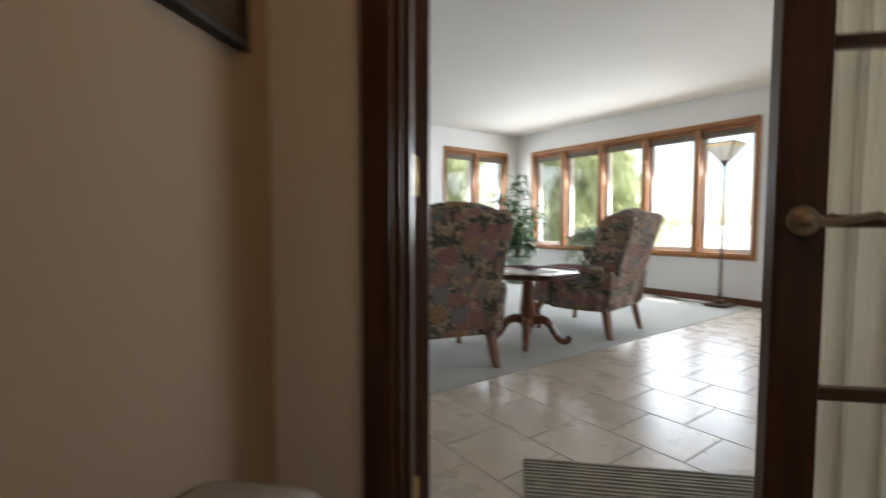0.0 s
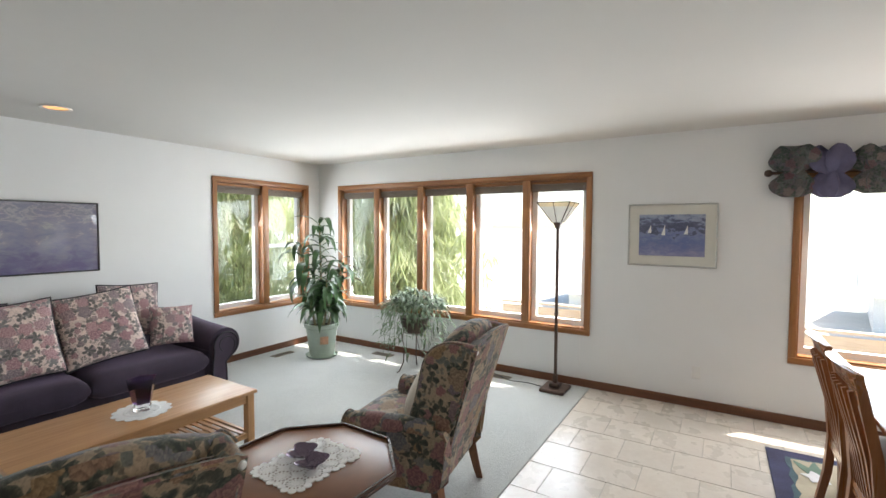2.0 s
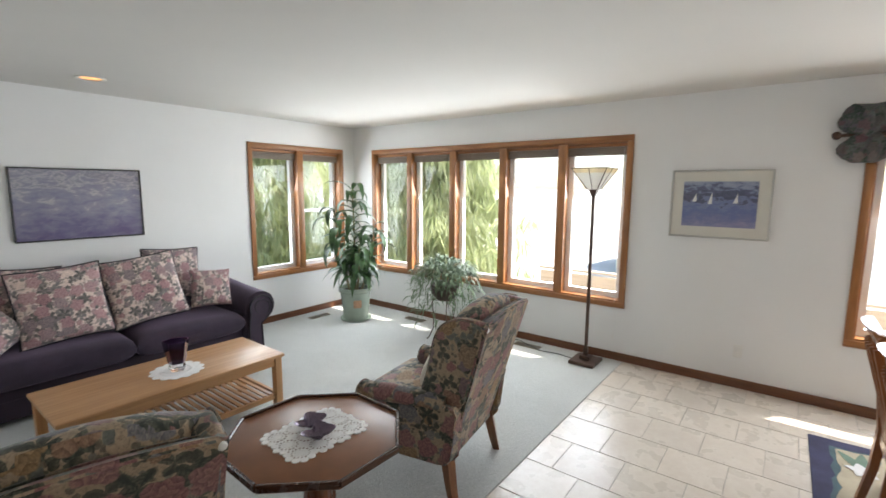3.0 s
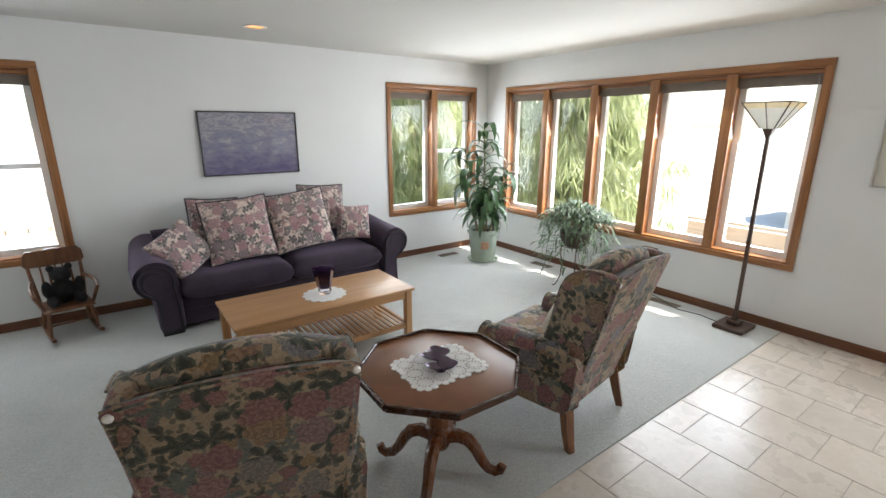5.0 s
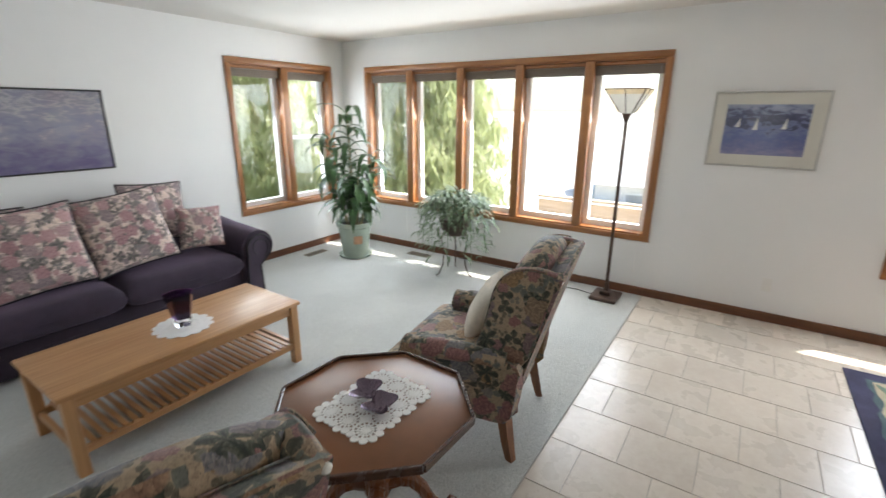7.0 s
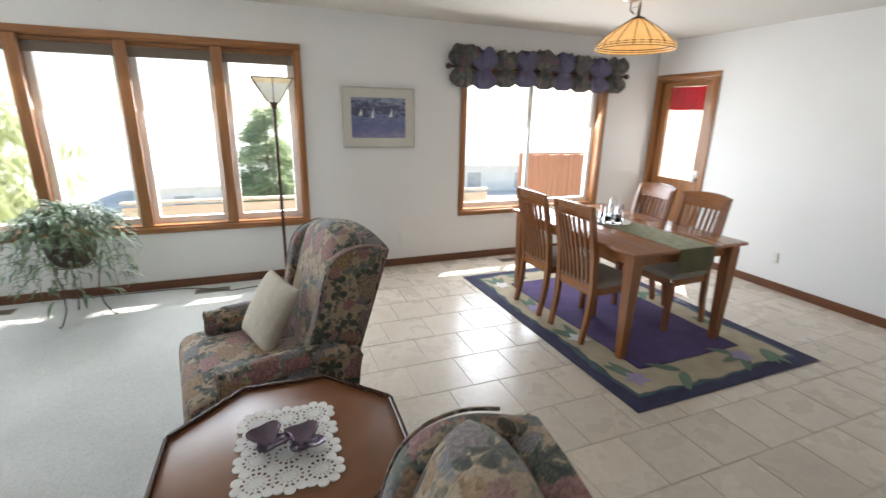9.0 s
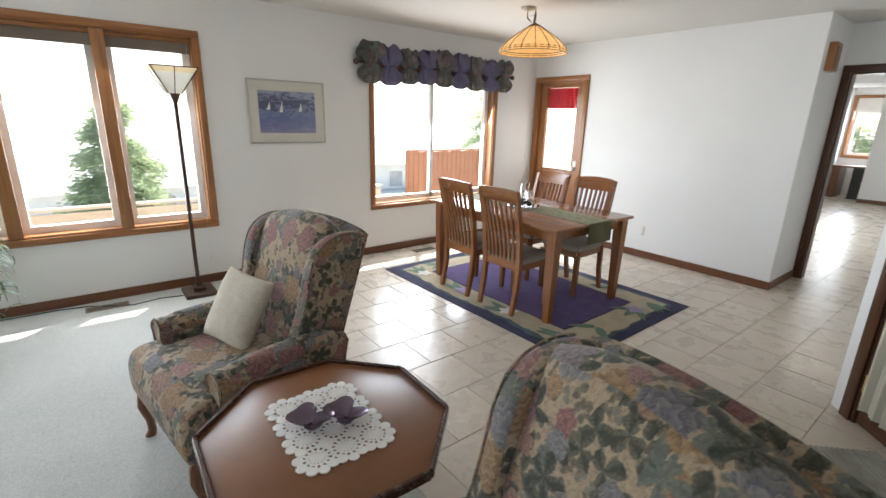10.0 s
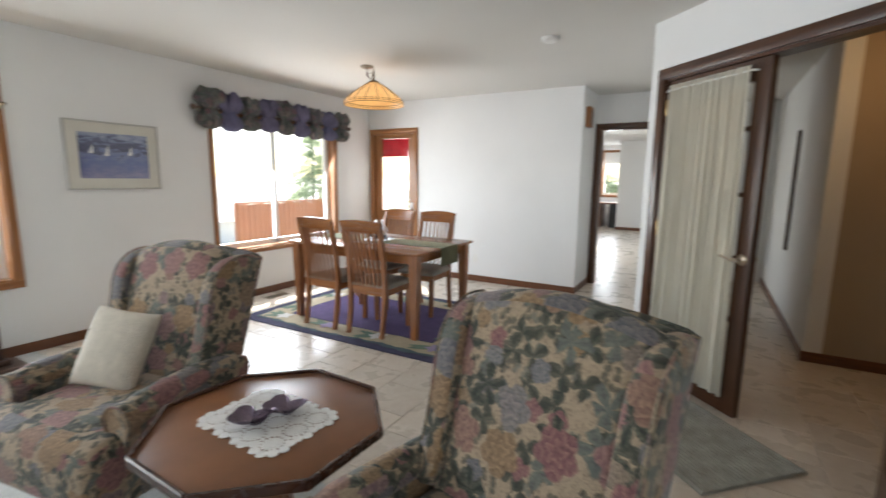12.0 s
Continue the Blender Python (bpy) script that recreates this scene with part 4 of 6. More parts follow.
def wing_chair(m, label):
    """Origin between the back feet on the floor; y towards the front."""
    c = thing("wing_chair", m, label, "armchair", "wing chairs round the side table")
    lean = 0.275

    def back_y(z):
        return 0.075 - lean * (z - 0.27)

    def cover(name, bm):
        return part(name, panelled(bm), FLORAL, c)
    # flat outside back with a low arched top
    top = [(x / 10 * 0.333, 1.035 + 0.028 * (1 - (x / 10) ** 2)) for x in range(-10, 11)]
    bm = xz_prism([(-0.285, 0.26)] + top + [(0.285, 0.26)], -0.085, -0.020, 0.014)
    for v in bm.verts:
        v.co.y += back_y(v.co.z)
    cover("backrest", bm)
    part("back_seam", panelled(sweep([(x, back_y(z) - 0.083, z + 0.002) for x, z in top], 0.0045, 6)), FLORAL, c)
    # thick inside back, domed above the outside back
    pad = cushion(0.60, 0.72, 0.19, 18, 7)
    for v in pad.verts:
        x, h = v.co.x, v.co.y + 0.36
        arch = 0.058 * (1 - (x / 0.30) ** 2) * (h / 0.72) ** 3
        z = 0.342 + h + arch
        v.co = Vector((x, back_y(z) + 0.062 + v.co.z, z))
    cover("back_cushion", pad)
    for s in (-1, 1):
        # wing: a thick pad that flares outwards to the front
        w = rounded([(-0.09, 0.50), (0.215, 0.50), (0.178, 0.66), (0.180, 0.80), (0.190, 0.94), (0.165, 1.020), (0.08, 1.066), (-0.03, 1.058), (-0.09, 1.04), (-0.09, 0.78)])
        wb = padded(w, 0.262, 0.345, 0.036)
        for v in wb.verts:
            y, z = v.co.y, v.co.z
            v.co = Vector((s * (v.co.x - 0.022 + 0.03 * (z - 0.55)), y - lean * (z - 0.55), z))
        cover("wing", wb)
        edge = [(y, z) for y, z in w if z > 0.6 and y > -0.02]
        part("wing_welt", panelled(sweep([(s * (0.336 - 0.022 + 0.03 * (z - 0.55)), y * 0.985 - lean * (z - 0.55), z) for y, z in edge], 0.0045, 6)), FLORAL, c)
        # arm: flat-rolled top over a side panel, with a scrolled front
        pts = [(s * 0.325, 0.00, 0.580), (s * 0.330, 0.16, 0.580), (s * 0.336, 0.32, 0.575), (s * 0.342, 0.44, 0.565), (s * 0.344, 0.515, 0.545)]
        cover("arm", sweep(pts, [0.046, 0.050, 0.053, 0.056, 0.054], 16, False, 1.1))
        fr = [(s * (0.344 + 0.070 * math.cos(a)), 0.545 + 0.062 * math.sin(a)) for a in [-0.7 + k * 4.54 / 12 for k in range(13)]]
        fr += [(s * 0.292, 0.44), (s * 0.296, 0.24), (s * 0.380, 0.24), (s * 0.384, 0.44)]
        cover("arm_front", xz_prism(fr, 0.505, 0.545, 0.010))
        part("arm_welt", panelled(sweep([(x, 0.546, z) for x, z in fr[-1:] + fr[:14]], 0.0045, 6)), FLORAL, c)
        sp = yz_prism(rounded([(-0.045, 0.25), (0.08, 0.232), (0.35, 0.225), (0.53, 0.225), (0.535, 0.40), (0.53, 0.56), (0.30, 0.58), (0.02, 0.58), (-0.085, 0.585), (-0.06, 0.40)], 1), 0.288, 0.365, 0.012)
        for v in sp.verts:
            v.co.x = s * v.co.x
        cover("side_panel", sp)
        part("button", moved(lathe([(0.001, 0), (0.012, 0.002), (0.014, 0.008), (0.009, 0.014), (0.001, 0.016)], 12), pose(s * 0.316, -0.086 + back_y(1.02), 1.02, 90)), PLASTIC, c, "white plastic button")
        # legs
        part("front_leg", sweep([(s * 0.325, 0.610, 0.27), (s * 0.345, 0.640, 0.22), (s * 0.352, 0.650, 0.17), (s * 0.338, 0.637, 0.09), (s * 0.336, 0.635, 0.035), (s * 0.342, 0.645, 0.0)], [0.036, 0.036, 0.030, 0.019, 0.019, 0.026], 10), LEGWOOD, c)
        part("back_leg", sweep([(s * 0.285, 0.02, 0.30), (s * 0.292, 0.0, 0.20), (s * 0.302, -0.02, 0.10), (s * 0.312, -0.045, 0.0)], [0.027, 0.027, 0.024, 0.019], 4, True), LEGWOOD, c)
    cover("seat_cushion", moved(cushion(0.59, 0.62, 0.19, 16, 7), pose(0, 0.33, 0.425)))
    # seat front that wraps over and down before the arms
    roll = rounded([(0.50, 0.235), (0.665, 0.235), (0.690, 0.30), (0.690, 0.42), (0.665, 0.485), (0.60, 0.505), (0.50, 0.50)])
    cover("front_cushion_roll", padded(roll, -0.375, 0.375, 0.045))
    cover("apron", box(-0.315, 0.315, -0.01, 0.62, 0.225, 0.38, 0.02, 3))
    return c


wing_chair(pose(1.863, 2.455, 0, 0, 0, -13.5), "floral tapestry wing chair with carved legs beside the side table")
wing_chair(pose(3.72, 2.405, 0, 0, 0, 9), "floral tapestry wing chair holding a cream cushion")


def pillow(name, place, size, turn, material, label, group="", piping=True, thick=0.17, wide=1.0):
    """A square cushion standing on edge; turn: (lean back, roll, heading)."""
    t = thing(name, pose(place[0], place[1], place[2], 0, 0, turn[2]) @ pose(0, 0, 0, 90 - turn[0], 0, 0) @ pose(0, 0, 0, 0, 0, turn[1]), label, "cushion", group)
    part("cover", panelled(cushion(size * wide, size, thick, 14, 3.0, 0.06)), material, t)
    if piping:
        pts = []
        for k in range(41):
            a = k / 40 * 4
            sd, u = int(a) % 4, a - int(a)
            q = [(2 * u - 1, -1), (1, 2 * u - 1), (1 - 2 * u, 1), (-1, 1 - 2 * u)][sd]
            x, y = q
            pts.append((x * size / 2 * (1 - 0.06 * (1 - y * y) * x * x), y * size / 2 * (1 - 0.06 * (1 - x * x) * y * y), 0))
        part("piping", sweep(pts, 0.009, 6), PIPING, t)
    return t


pillow("throw_pillow", (3.75, 2.67, 0.665), 0.36, (28, -7, 206), CREAM, "cream knitted throw pillow leaning in the wing chair", "", False, 0.13, 0.84)

# sofa
sofa = thing("sofa", pose(2.905, 5.20, 0), "aubergine velvet two-seat sofa with rolled arms", "sofa")
part("base", box(-0.96, 0.96, 0.07, 0.86, 0.05, 0.31, 0.02, 2), PURPLE, sofa)
part("backrest", joined(box(-1.06, 1.06, 0.62, 0.90, 0.10, 0.70, 0.05, 3), moved(sweep([(-1.06, 0.76, 0.70), (0, 0.76, 0.71), (1.06, 0.76, 0.70)], 0.09, 14), pose(0, 0, 0))), PURPLE, sofa)
for s in (-1, 1):
    part("seat_cushion", moved(cushion(0.95, 0.74, 0.22, 16, 10), pose(s * 0.475, 0.36, 0.385)), PURPLE, sofa)
    part("cushion_piping", sweep([(s * 0.478 - 0.45, 0.015, 0.385), (s * 0.478, -0.008, 0.385), (s * 0.478 + 0.45, 0.015, 0.385)], 0.005, 6), PURPLE, sofa)
    ar = joined(sweep([(s * 1.120, 0.015, 0.510), (s * 1.120, 0.45, 0.530), (s * 1.105, 0.88, 0.60)], [0.160, 0.165, 0.150], 24), box(s * 1.045 - 0.095, s * 1.045 + 0.095, 0.022, 0.86, 0.05, 0.48, 0.03, 3))
    part("arm", ar, PURPLE, sofa)
    pan = [(s * (1.120 + 0.125 * math.cos(a)), 0.505 + 0.125 * math.sin(a)) for a in [-1.1 + k * 4.6 / 18 for k in range(19)]]
    pan += [(s * 0.985, 0.33), (s * 0.975, 0.07), (s * 1.125, 0.07), (s * 1.115, 0.34)]
    part("arm_front", xz_prism(pan, -0.012, 0.03, 0.008), PURPLE, sofa)
    part("arm_piping", sweep([(x, -0.012, z) for x, z in pan[-2:] + pan[:21]], 0.009, 6), PIPING, sofa)
    curl = [(s * (1.120 + r * math.cos(a)), -0.013, 0.505 + r * math.sin(a)) for a, r in [(-1.1 + k * 0.35, 0.098 - 0.0022 * k) for k in range(16)]]
    part("scroll_seam", sweep(curl, 0.006, 6), PIPING, sofa)
    for y in (0.09, 0.80):
        part("foot", box(s * 1.045 - 0.08, s * 1.045 + 0.08, y - 0.05, y + 0.05, 0.004, 0.055, 0.008, 1), BLACK, sofa)
part("skirt_seam", sweep([(-0.95, 0.066, 0.20), (0.95, 0.066, 0.20)], 0.004, 6), PURPLE, sofa)
G = "cushions on the sofa"
pillow("sofa_pillow", (2.52, 5.53, 0.79), 0.60, (20, 4, -4), PINKFLORAL, "large pink floral cushion with black piping", G)
pillow("sofa_pillow", (3.11, 5.54, 0.81), 0.60, (20, 7, -6), PINKFLORAL, "large pink floral cushion with black piping", G)
pillow("sofa_pillow", (2.36, 5.76, 0.84), 0.46, (14, -4, 4), PINKFLORAL, "pink floral cushion tucked behind another", G, True, 0.14)
pillow("sofa_pillow", (2.85, 5.76, 0.80), 0.48, (12, 3, 0), PINKFLORAL, "pink floral cushion tucked behind two others", G, True, 0.14)
pillow("sofa_pillow", (3.44, 5.78, 0.87), 0.50, (12, -3, -4), PINKFLORAL, "pink floral cushion tucked behind another", G, True, 0.14)
pillow("sofa_pillow", (3.69, 5.53, 0.72), 0.37, (16, -3, -14), PINKFLORAL, "small pink floral cushion against the arm", G, False, 0.14)
pillow("sofa_pillow", (2.03, 5.48, 0.68), 0.43, (30, 30, 16), PINKFLORAL, "small pink floral cushion slumped against the arm", G, False, 0.14)

# coffee table
ct = thing("coffee_table", pose(2.795, 4.285, -0.004), "honey-coloured wooden coffee table with a slatted shelf", "coffee table")
W, Dp = 0.69, 0.31
part("tabletop", box(-W, W, -Dp, Dp, 0.440, 0.466, 0.006, 2), MAPLE, ct)
for sx in (-1, 1):
    for sy in (-1, 1):
        part("leg", box(sx * (W - 0.045) - 0.028, sx * (W - 0.045) + 0.028, sy * (Dp - 0.04) - 0.028, sy * (Dp - 0.04) + 0.028, 0, 0.440, 0.004, 1), MAPLEZ, ct)
for sy in (-1, 1):
    part("apron", box(-W + 0.07, W - 0.07, sy * (Dp - 0.04) - 0.011, sy * (Dp - 0.04) + 0.011, 0.375, 0.440), MAPLE, ct)
    part("shelf_rail", box(-W + 0.07, W - 0.07, sy * (Dp - 0.04) - 0.014, sy * (Dp - 0.04) + 0.014, 0.115, 0.155, 0.003, 1), MAPLE, ct)
for sx in (-1, 1):
    part("apron_end", box(sx * (W - 0.045) - 0.011, sx * (W - 0.045) + 0.011, -Dp + 0.07, Dp - 0.07, 0.375, 0.440), MAPLEY, ct)
    part("stretcher", box(sx * (W - 0.045) - 0.012, sx * (W - 0.045) + 0.012, -Dp + 0.07, Dp - 0.07, 0.115, 0.155), MAPLEY, ct)
sl = part("slat", box(-0.013, 0.013, -Dp + 0.03, Dp - 0.03, 0.156, 0.168), MAPLEY, ct, "", False)
sl.location = (-0.58, 0, 0)
for k in range(1, 25):
    o = new("slat", sl.data)
    o.parent = ct
    o.location = (-0.58 + 1.16 * k / 24, 0, 0)


def doily(name, m, shape, label, holes):
    """Crochet cloth: a scalloped ring of loops round lacy rosettes, built of cords."""
    t = thing(name, m, label, "doily")
    first = None
    for cx, cy, r in holes:
        if first is None:
            bms = []
            for ra, th in ((0.96, 0.10), (0.60, 0.075), (0.22, 0.11)):
                b2 = sweep([(ra * r * math.cos(a * 6.283 / 24), ra * r * math.sin(a * 6.283 / 24), 0.003) for a in range(25)], th * r, 5)
                for v in b2.verts:
                    v.co.z = 0.003 + (v.co.z - 0.003) * 0.3
                bms.append(b2)
            bms.append(lathe([(r * 0.30, 0.0008), (r * 0.28, 0.004)], 14))
            for k in range(14):
                bms.append(moved(box(r * 0.25, r * 1.0, -r * 0.075, r * 0.075, 0.001, 0.0045), pose(0, 0, 0, 0, 0, k * 360 / 14)))
            first = part("rosette", joined(*bms), LACE, t)
            first["kind"] = "stuff"
            ob = first
        else:
            ob = new("rosette", first.data)
            ob.parent = t
            ob["kind"] = "stuff"
        ob.location = (cx, cy, 0)
    if not shape:
        w0, h0 = max(abs(c[0]) for c in holes), max(abs(c[1]) for c in holes)
        rim = []
        for cx, cy, r in holes:
            if abs(cx) >= w0 - 1e-4 or abs(cy) >= h0 - 1e-4:
                for k in range(10):
                    a = k * 6.283 / 10
                    px, py = cx + r * 1.12 * math.cos(a), cy + r * 1.12 * math.sin(a)
                    if abs(px) > w0 + 0.03 or abs(py) > h0 + 0.03:
                        rim.append(moved(lathe([(r * 0.36, 0.0008), (r * 0.33, 0.0034 + 0.0002 * (len(rim) % 7))], 12), pose(px, py, 0.0003 * (len(rim) % 5))))
        part("scalloped_border", joined(*rim), LACE, t)
        part("mesh_link", joined(*[moved(box(-0.016, 0.016, -0.016, 0.016, 0.0013, 0.0033), pose(cx + 0.047, cy + 0.047, 0, 0, 0, 45)) for cx, cy, r in holes if cx < w0 - 0.01 and cy < h0 - 0.01]), LACE, t)["kind"] = "stuff"
    sc = prism(shape, 0.0005, 0.003) if shape else None
    if sc:
        part("ground_cloth", sc, LACE, t)
    return t


cells = [(-0.141 + 0.094 * i, -0.094 + 0.094 * k, 0.050) for i in range(4) for k in range(3)]
doily("lace_doily", pose(2.775, 2.645, 0.595, 0, 0, -2), None, "white crocheted lace doily on the side table", cells)
scal = []
for k in range(96):
    a = k * 6.283 / 96
    r = 0.140 + 0.030 * abs(math.sin(a * 7)) ** 0.6
    scal.append((r * math.cos(a), r * math.sin(a)))
doily("lace_doily", pose(2.83, 4.255, 0.463), scal, "round white scalloped doily on the coffee table", [(0.0, 0.0, 0.10)])

PURPLEGLASS = glass("dark_purple_glass", (0.16, 0.06, 0.22), 0.02)
CLEAR = glass("clear_glass", (0.95, 0.96, 0.97), 0.0)
va = thing("vase", pose(2.835, 4.26, 0.470) @ Matrix.Diagonal((1.18, 1.18, 1.08, 1)), "dark purple square glass candle holder on a doily", "vase")
part("cup", joined(lathe([(0.048, 0.045), (0.075, 0.19), (0.069, 0.188), (0.044, 0.055)], 5, False), moved(lathe([(0.044, 0), (0.047, 0.012)], 5), pose(0, 0, 0.044))), PURPLEGLASS, va, "", False)
part("foot", lathe([(0.045, 0), (0.047, 0.02), (0.040, 0.042)], 5), CLEAR, va, "clear glass foot", False)

# octagonal side table
ot = thing("side_table", pose(2.775, 2.645, 0.008), "octagonal cherry side table on a carved pedestal", "side table")
oc = [(0.408 * math.cos(radians(20.5 + 45 * k)), 0.408 * math.sin(radians(20.5 + 45 * k))) for k in range(8)]
part("tabletop", prism(oc, 0.555, 0.586, 0.004), CHERRY, ot)
for k in range(8):
    a, b = Vector((*oc[k], 0)), Vector((*oc[(k + 1) % 8], 0))
    mid = (a + b) / 2
    d = b - a
    part("lip", moved(box(-d.length / 2, d.length / 2, -0.010, 0.006, 0.563, 0.598, 0.004, 1), pose(mid.x, mid.y, 0, 0, 0, math.degrees(math.atan2(d.y, d.x)))), LIP, ot)
part("pedestal", lathe([(0.16, 0.545), (0.155, 0.556), (0.045, 0.54), (0.042, 0.52), (0.050, 0.44), (0.060, 0.33), (0.066, 0.27), (0.060, 0.262), (0.070, 0.25), (0.070, 0.235), (0.058, 0.225), (0.062, 0.16), (0.050, 0.13), (0.02, 0.115)], 24), CHERRYZ, ot)
for k in range(4):
    a = radians(40 + 90 * k)
    pts = [(0.04, 0.19), (0.10, 0.205), (0.15, 0.19), (0.19, 0.145), (0.22, 0.085), (0.255, 0.040), (0.295, 0.028), (0.325, 0.040), (0.335, 0.062), (0.318, 0.075), (0.305, 0.060)]
    part("leg", sweep([(r * math.cos(a), r * math.sin(a), z) for r, z in pts], [0.036, 0.036, 0.034, 0.031, 0.028, 0.026, 0.024, 0.020, 0.016, 0.013, 0.008], 10), CHERRYZ, ot)
SHELLM = mottled("purple_grey_shell", (0.30, 0.24, 0.30), 0.20, 0.25, 14, 90, 0.1, 0.75)
for k, (x, y, rz) in enumerate(((2.752, 2.592, 10), (2.79, 2.70, 24))):
    sd = thing("butterfly_dish", pose(x, y, 0.601, 0, 0, rz), "wing-shaped purple-grey glazed dish on the doily", "dish", "dishes on the side table")
    bm = bmesh.new()
    rings = []
    for q in range(5):
        h = q / 4
        ring = []
        for j in range(40):
            a = j * 6.283 / 40
            wing = 1.0 - 0.34 * math.exp(-((a - 4.71) / 0.28) ** 2) - 0.12 * math.exp(-((a - 1.57) / 0.30) ** 2)
            r = 0.080 * 0.055 / math.hypot(0.055 * math.cos(a), 0.080 * math.sin(a)) * wing * (1 - 0.20 * math.cos(4 * a))
            r *= 0.12 + 0.88 * h
            ring.append(bm.verts.new((r * math.cos(a), r * math.sin(a), 0.004 + 0.026 * h ** 2.5 + 0.008 * h * abs(math.cos(a)))))
        rings.append(ring)
    bm.faces.new(rings[0])
    for a, b in zip(rings, rings[1:]):
        for j in range(40):
            bm.faces.new((a[j], a[(j + 1) % 40], b[(j + 1) % 40], b[j]))
    bmesh.ops.solidify(bm, geom=bm.faces[:], thickness=0.003)
    part("bowl", bm, SHELLM, sd)

# floor lamp
fl = thing("floor_lamp", pose(5.90, 2.495, 0.004), "bronze floor lamp with an inverted stained-glass shade", "floor lamp")
part("base", joined(box(-0.14, 0.14, -0.125, 0.125, 0.0, 0.035, 0.006, 1), box(-0.05, 0.05, -0.05, 0.05, 0.035, 0.075, 0.006, 1)), BRONZE, fl)
part("pole", joined(box(-0.014, 0.014, -0.014, 0.014, 0.075, 1.66, 0.003, 1), box(-0.020, 0.020, -0.020, 0.020, 0.075, 0.16, 0.003, 1), box(-0.017, 0.017, -0.017, 0.017, 0.78, 0.80)), BRONZE, fl)
part("shade_holder", moved(lathe([(0.02, 0), (0.05, 0.06), (0.052, 0.075)], 4), pose(0, 0, 1.645, 0, 0, 45)), BRONZE, fl, "", False)
MILK = mottled("milky_shade_glass", (0.66, 0.64, 0.58), 0.35, 0.12, 9, 60, 0.1)
AMBER = mottled("amber_shade_glass", (0.64, 0.54, 0.36), 0.3, 0.3, 14, 60, 0.1)
for gm, tint in ((MILK, (0.75, 0.73, 0.68, 1)), (AMBER, (0.80, 0.68, 0.45, 1))):
    gn = gm.node_tree
    tl, mx = gn.nodes.new("ShaderNodeBsdfTranslucent"), gn.nodes.new("ShaderNodeMixShader")
    tl.inputs[0].default_value = tint
    mx.inputs[0].default_value = 0.55
    gn.links.new(gn.nodes["Principled BSDF"].outputs[0], mx.inputs[1])
    gn.links.new(tl.outputs[0], mx.inputs[2])
    gn.links.new(mx.outputs[0], gn.nodes["Material Output"].inputs[0])
for k in range(4):
    for (r0, z0, r1, z1, mt, nm) in ((0.047, 1.715, 0.140, 1.870, MILK, "shade_panel"), (0.141, 1.871, 0.165, 1.912, AMBER, "shade_border")):
        bm = bmesh.new()
        v = [bm.verts.new(q) for q in ((-r0, -r0, z0), (r0, -r0, z0), (r1, -r1, z1), (-r1, -r1, z1))]
        bm.faces.new(v)
        bmesh.ops.solidify(bm, geom=bm.faces[:], thickness=0.004)
        part(nm, moved(bm, pose(0, 0, 0, 0, 0, 90 * k)), mt, fl, "", False)
    part("shade_rib", moved(sweep([(0.047, -0.047, 1.715), (0.165, -0.165, 1.912)], 0.005, 6), pose(0, 0, 0, 0, 0, 90 * k)), BRONZE, fl)
    part("shade_rim", moved(sweep([(-0.165, -0.165, 1.912), (0.165, -0.165, 1.912)], 0.005, 6), pose(0, 0, 0, 0, 0, 90 * k)), BRONZE, fl)
    part("shade_rib", moved(sweep([(0.0, -0.049, 1.715), (0.0, -0.167, 1.912)], 0.0035, 6), pose(0, 0, 0, 0, 0, 90 * k)), BRONZE, fl)
tagged(part("power_cord", sweep([(5.90, 2.62, 0.009), (5.94, 2.80, 0.009), (5.90, 3.0, 0.009), (6.06, 3.3, 0.009), (6.10, 3.5, 0.009), (6.10, 3.9, 0.009), (6.11, 4.3, 0.010), (6.145, 4.4, 0.25)], 0.004, 6), BLACK), "thin black lamp cord along the carpet", "cord")

# plants
LEAF = mottled("glossy_leaf", (0.045, 0.10, 0.032), 0.32, 0.45, 9, 60, 0.1)
LEAF2 = mottled("pale_grey_leaf", (0.13, 0.19, 0.10), 0.5, 0.4, 20, 60, 0.1)
STEM = mottled("cane_stem", (0.22, 0.19, 0.10), 0.7, 0.3, 15, 60, 0.3)


def leaf_strip(root, heading, length, width, rise, droop, n=7):
    """A folded tapering leaf that rises and arches over."""
    bm = bmesh.new()
    d = Vector((math.cos(heading), math.sin(heading), 0))
    s = Vector((-math.sin(heading), math.cos(heading), 0))
    p = Vector(root)
    ang = rise
    rows = []
    for k in range(n + 1):
        u = k / n
        w = width / 2 * math.sin(math.pi * (0.08 + 0.92 * u) ** 0.8) + 0.0012
        rows.append([bm.verts.new(p + s * w + Vector((0, 0, w * 0.35))), bm.verts.new(p), bm.verts.new(p - s * w + Vector((0, 0, w * 0.35)))])
        p = p + (d * math.cos(ang) + Vector((0, 0, math.sin(ang)))) * (length / n)
        ang -= droop / n
    for a, b in zip(rows, rows[1:]):
        bm.faces.new((a[0], a[1], b[1], b[0]))
        bm.faces.new((a[1], a[2], b[2], b[1]))
    return bm


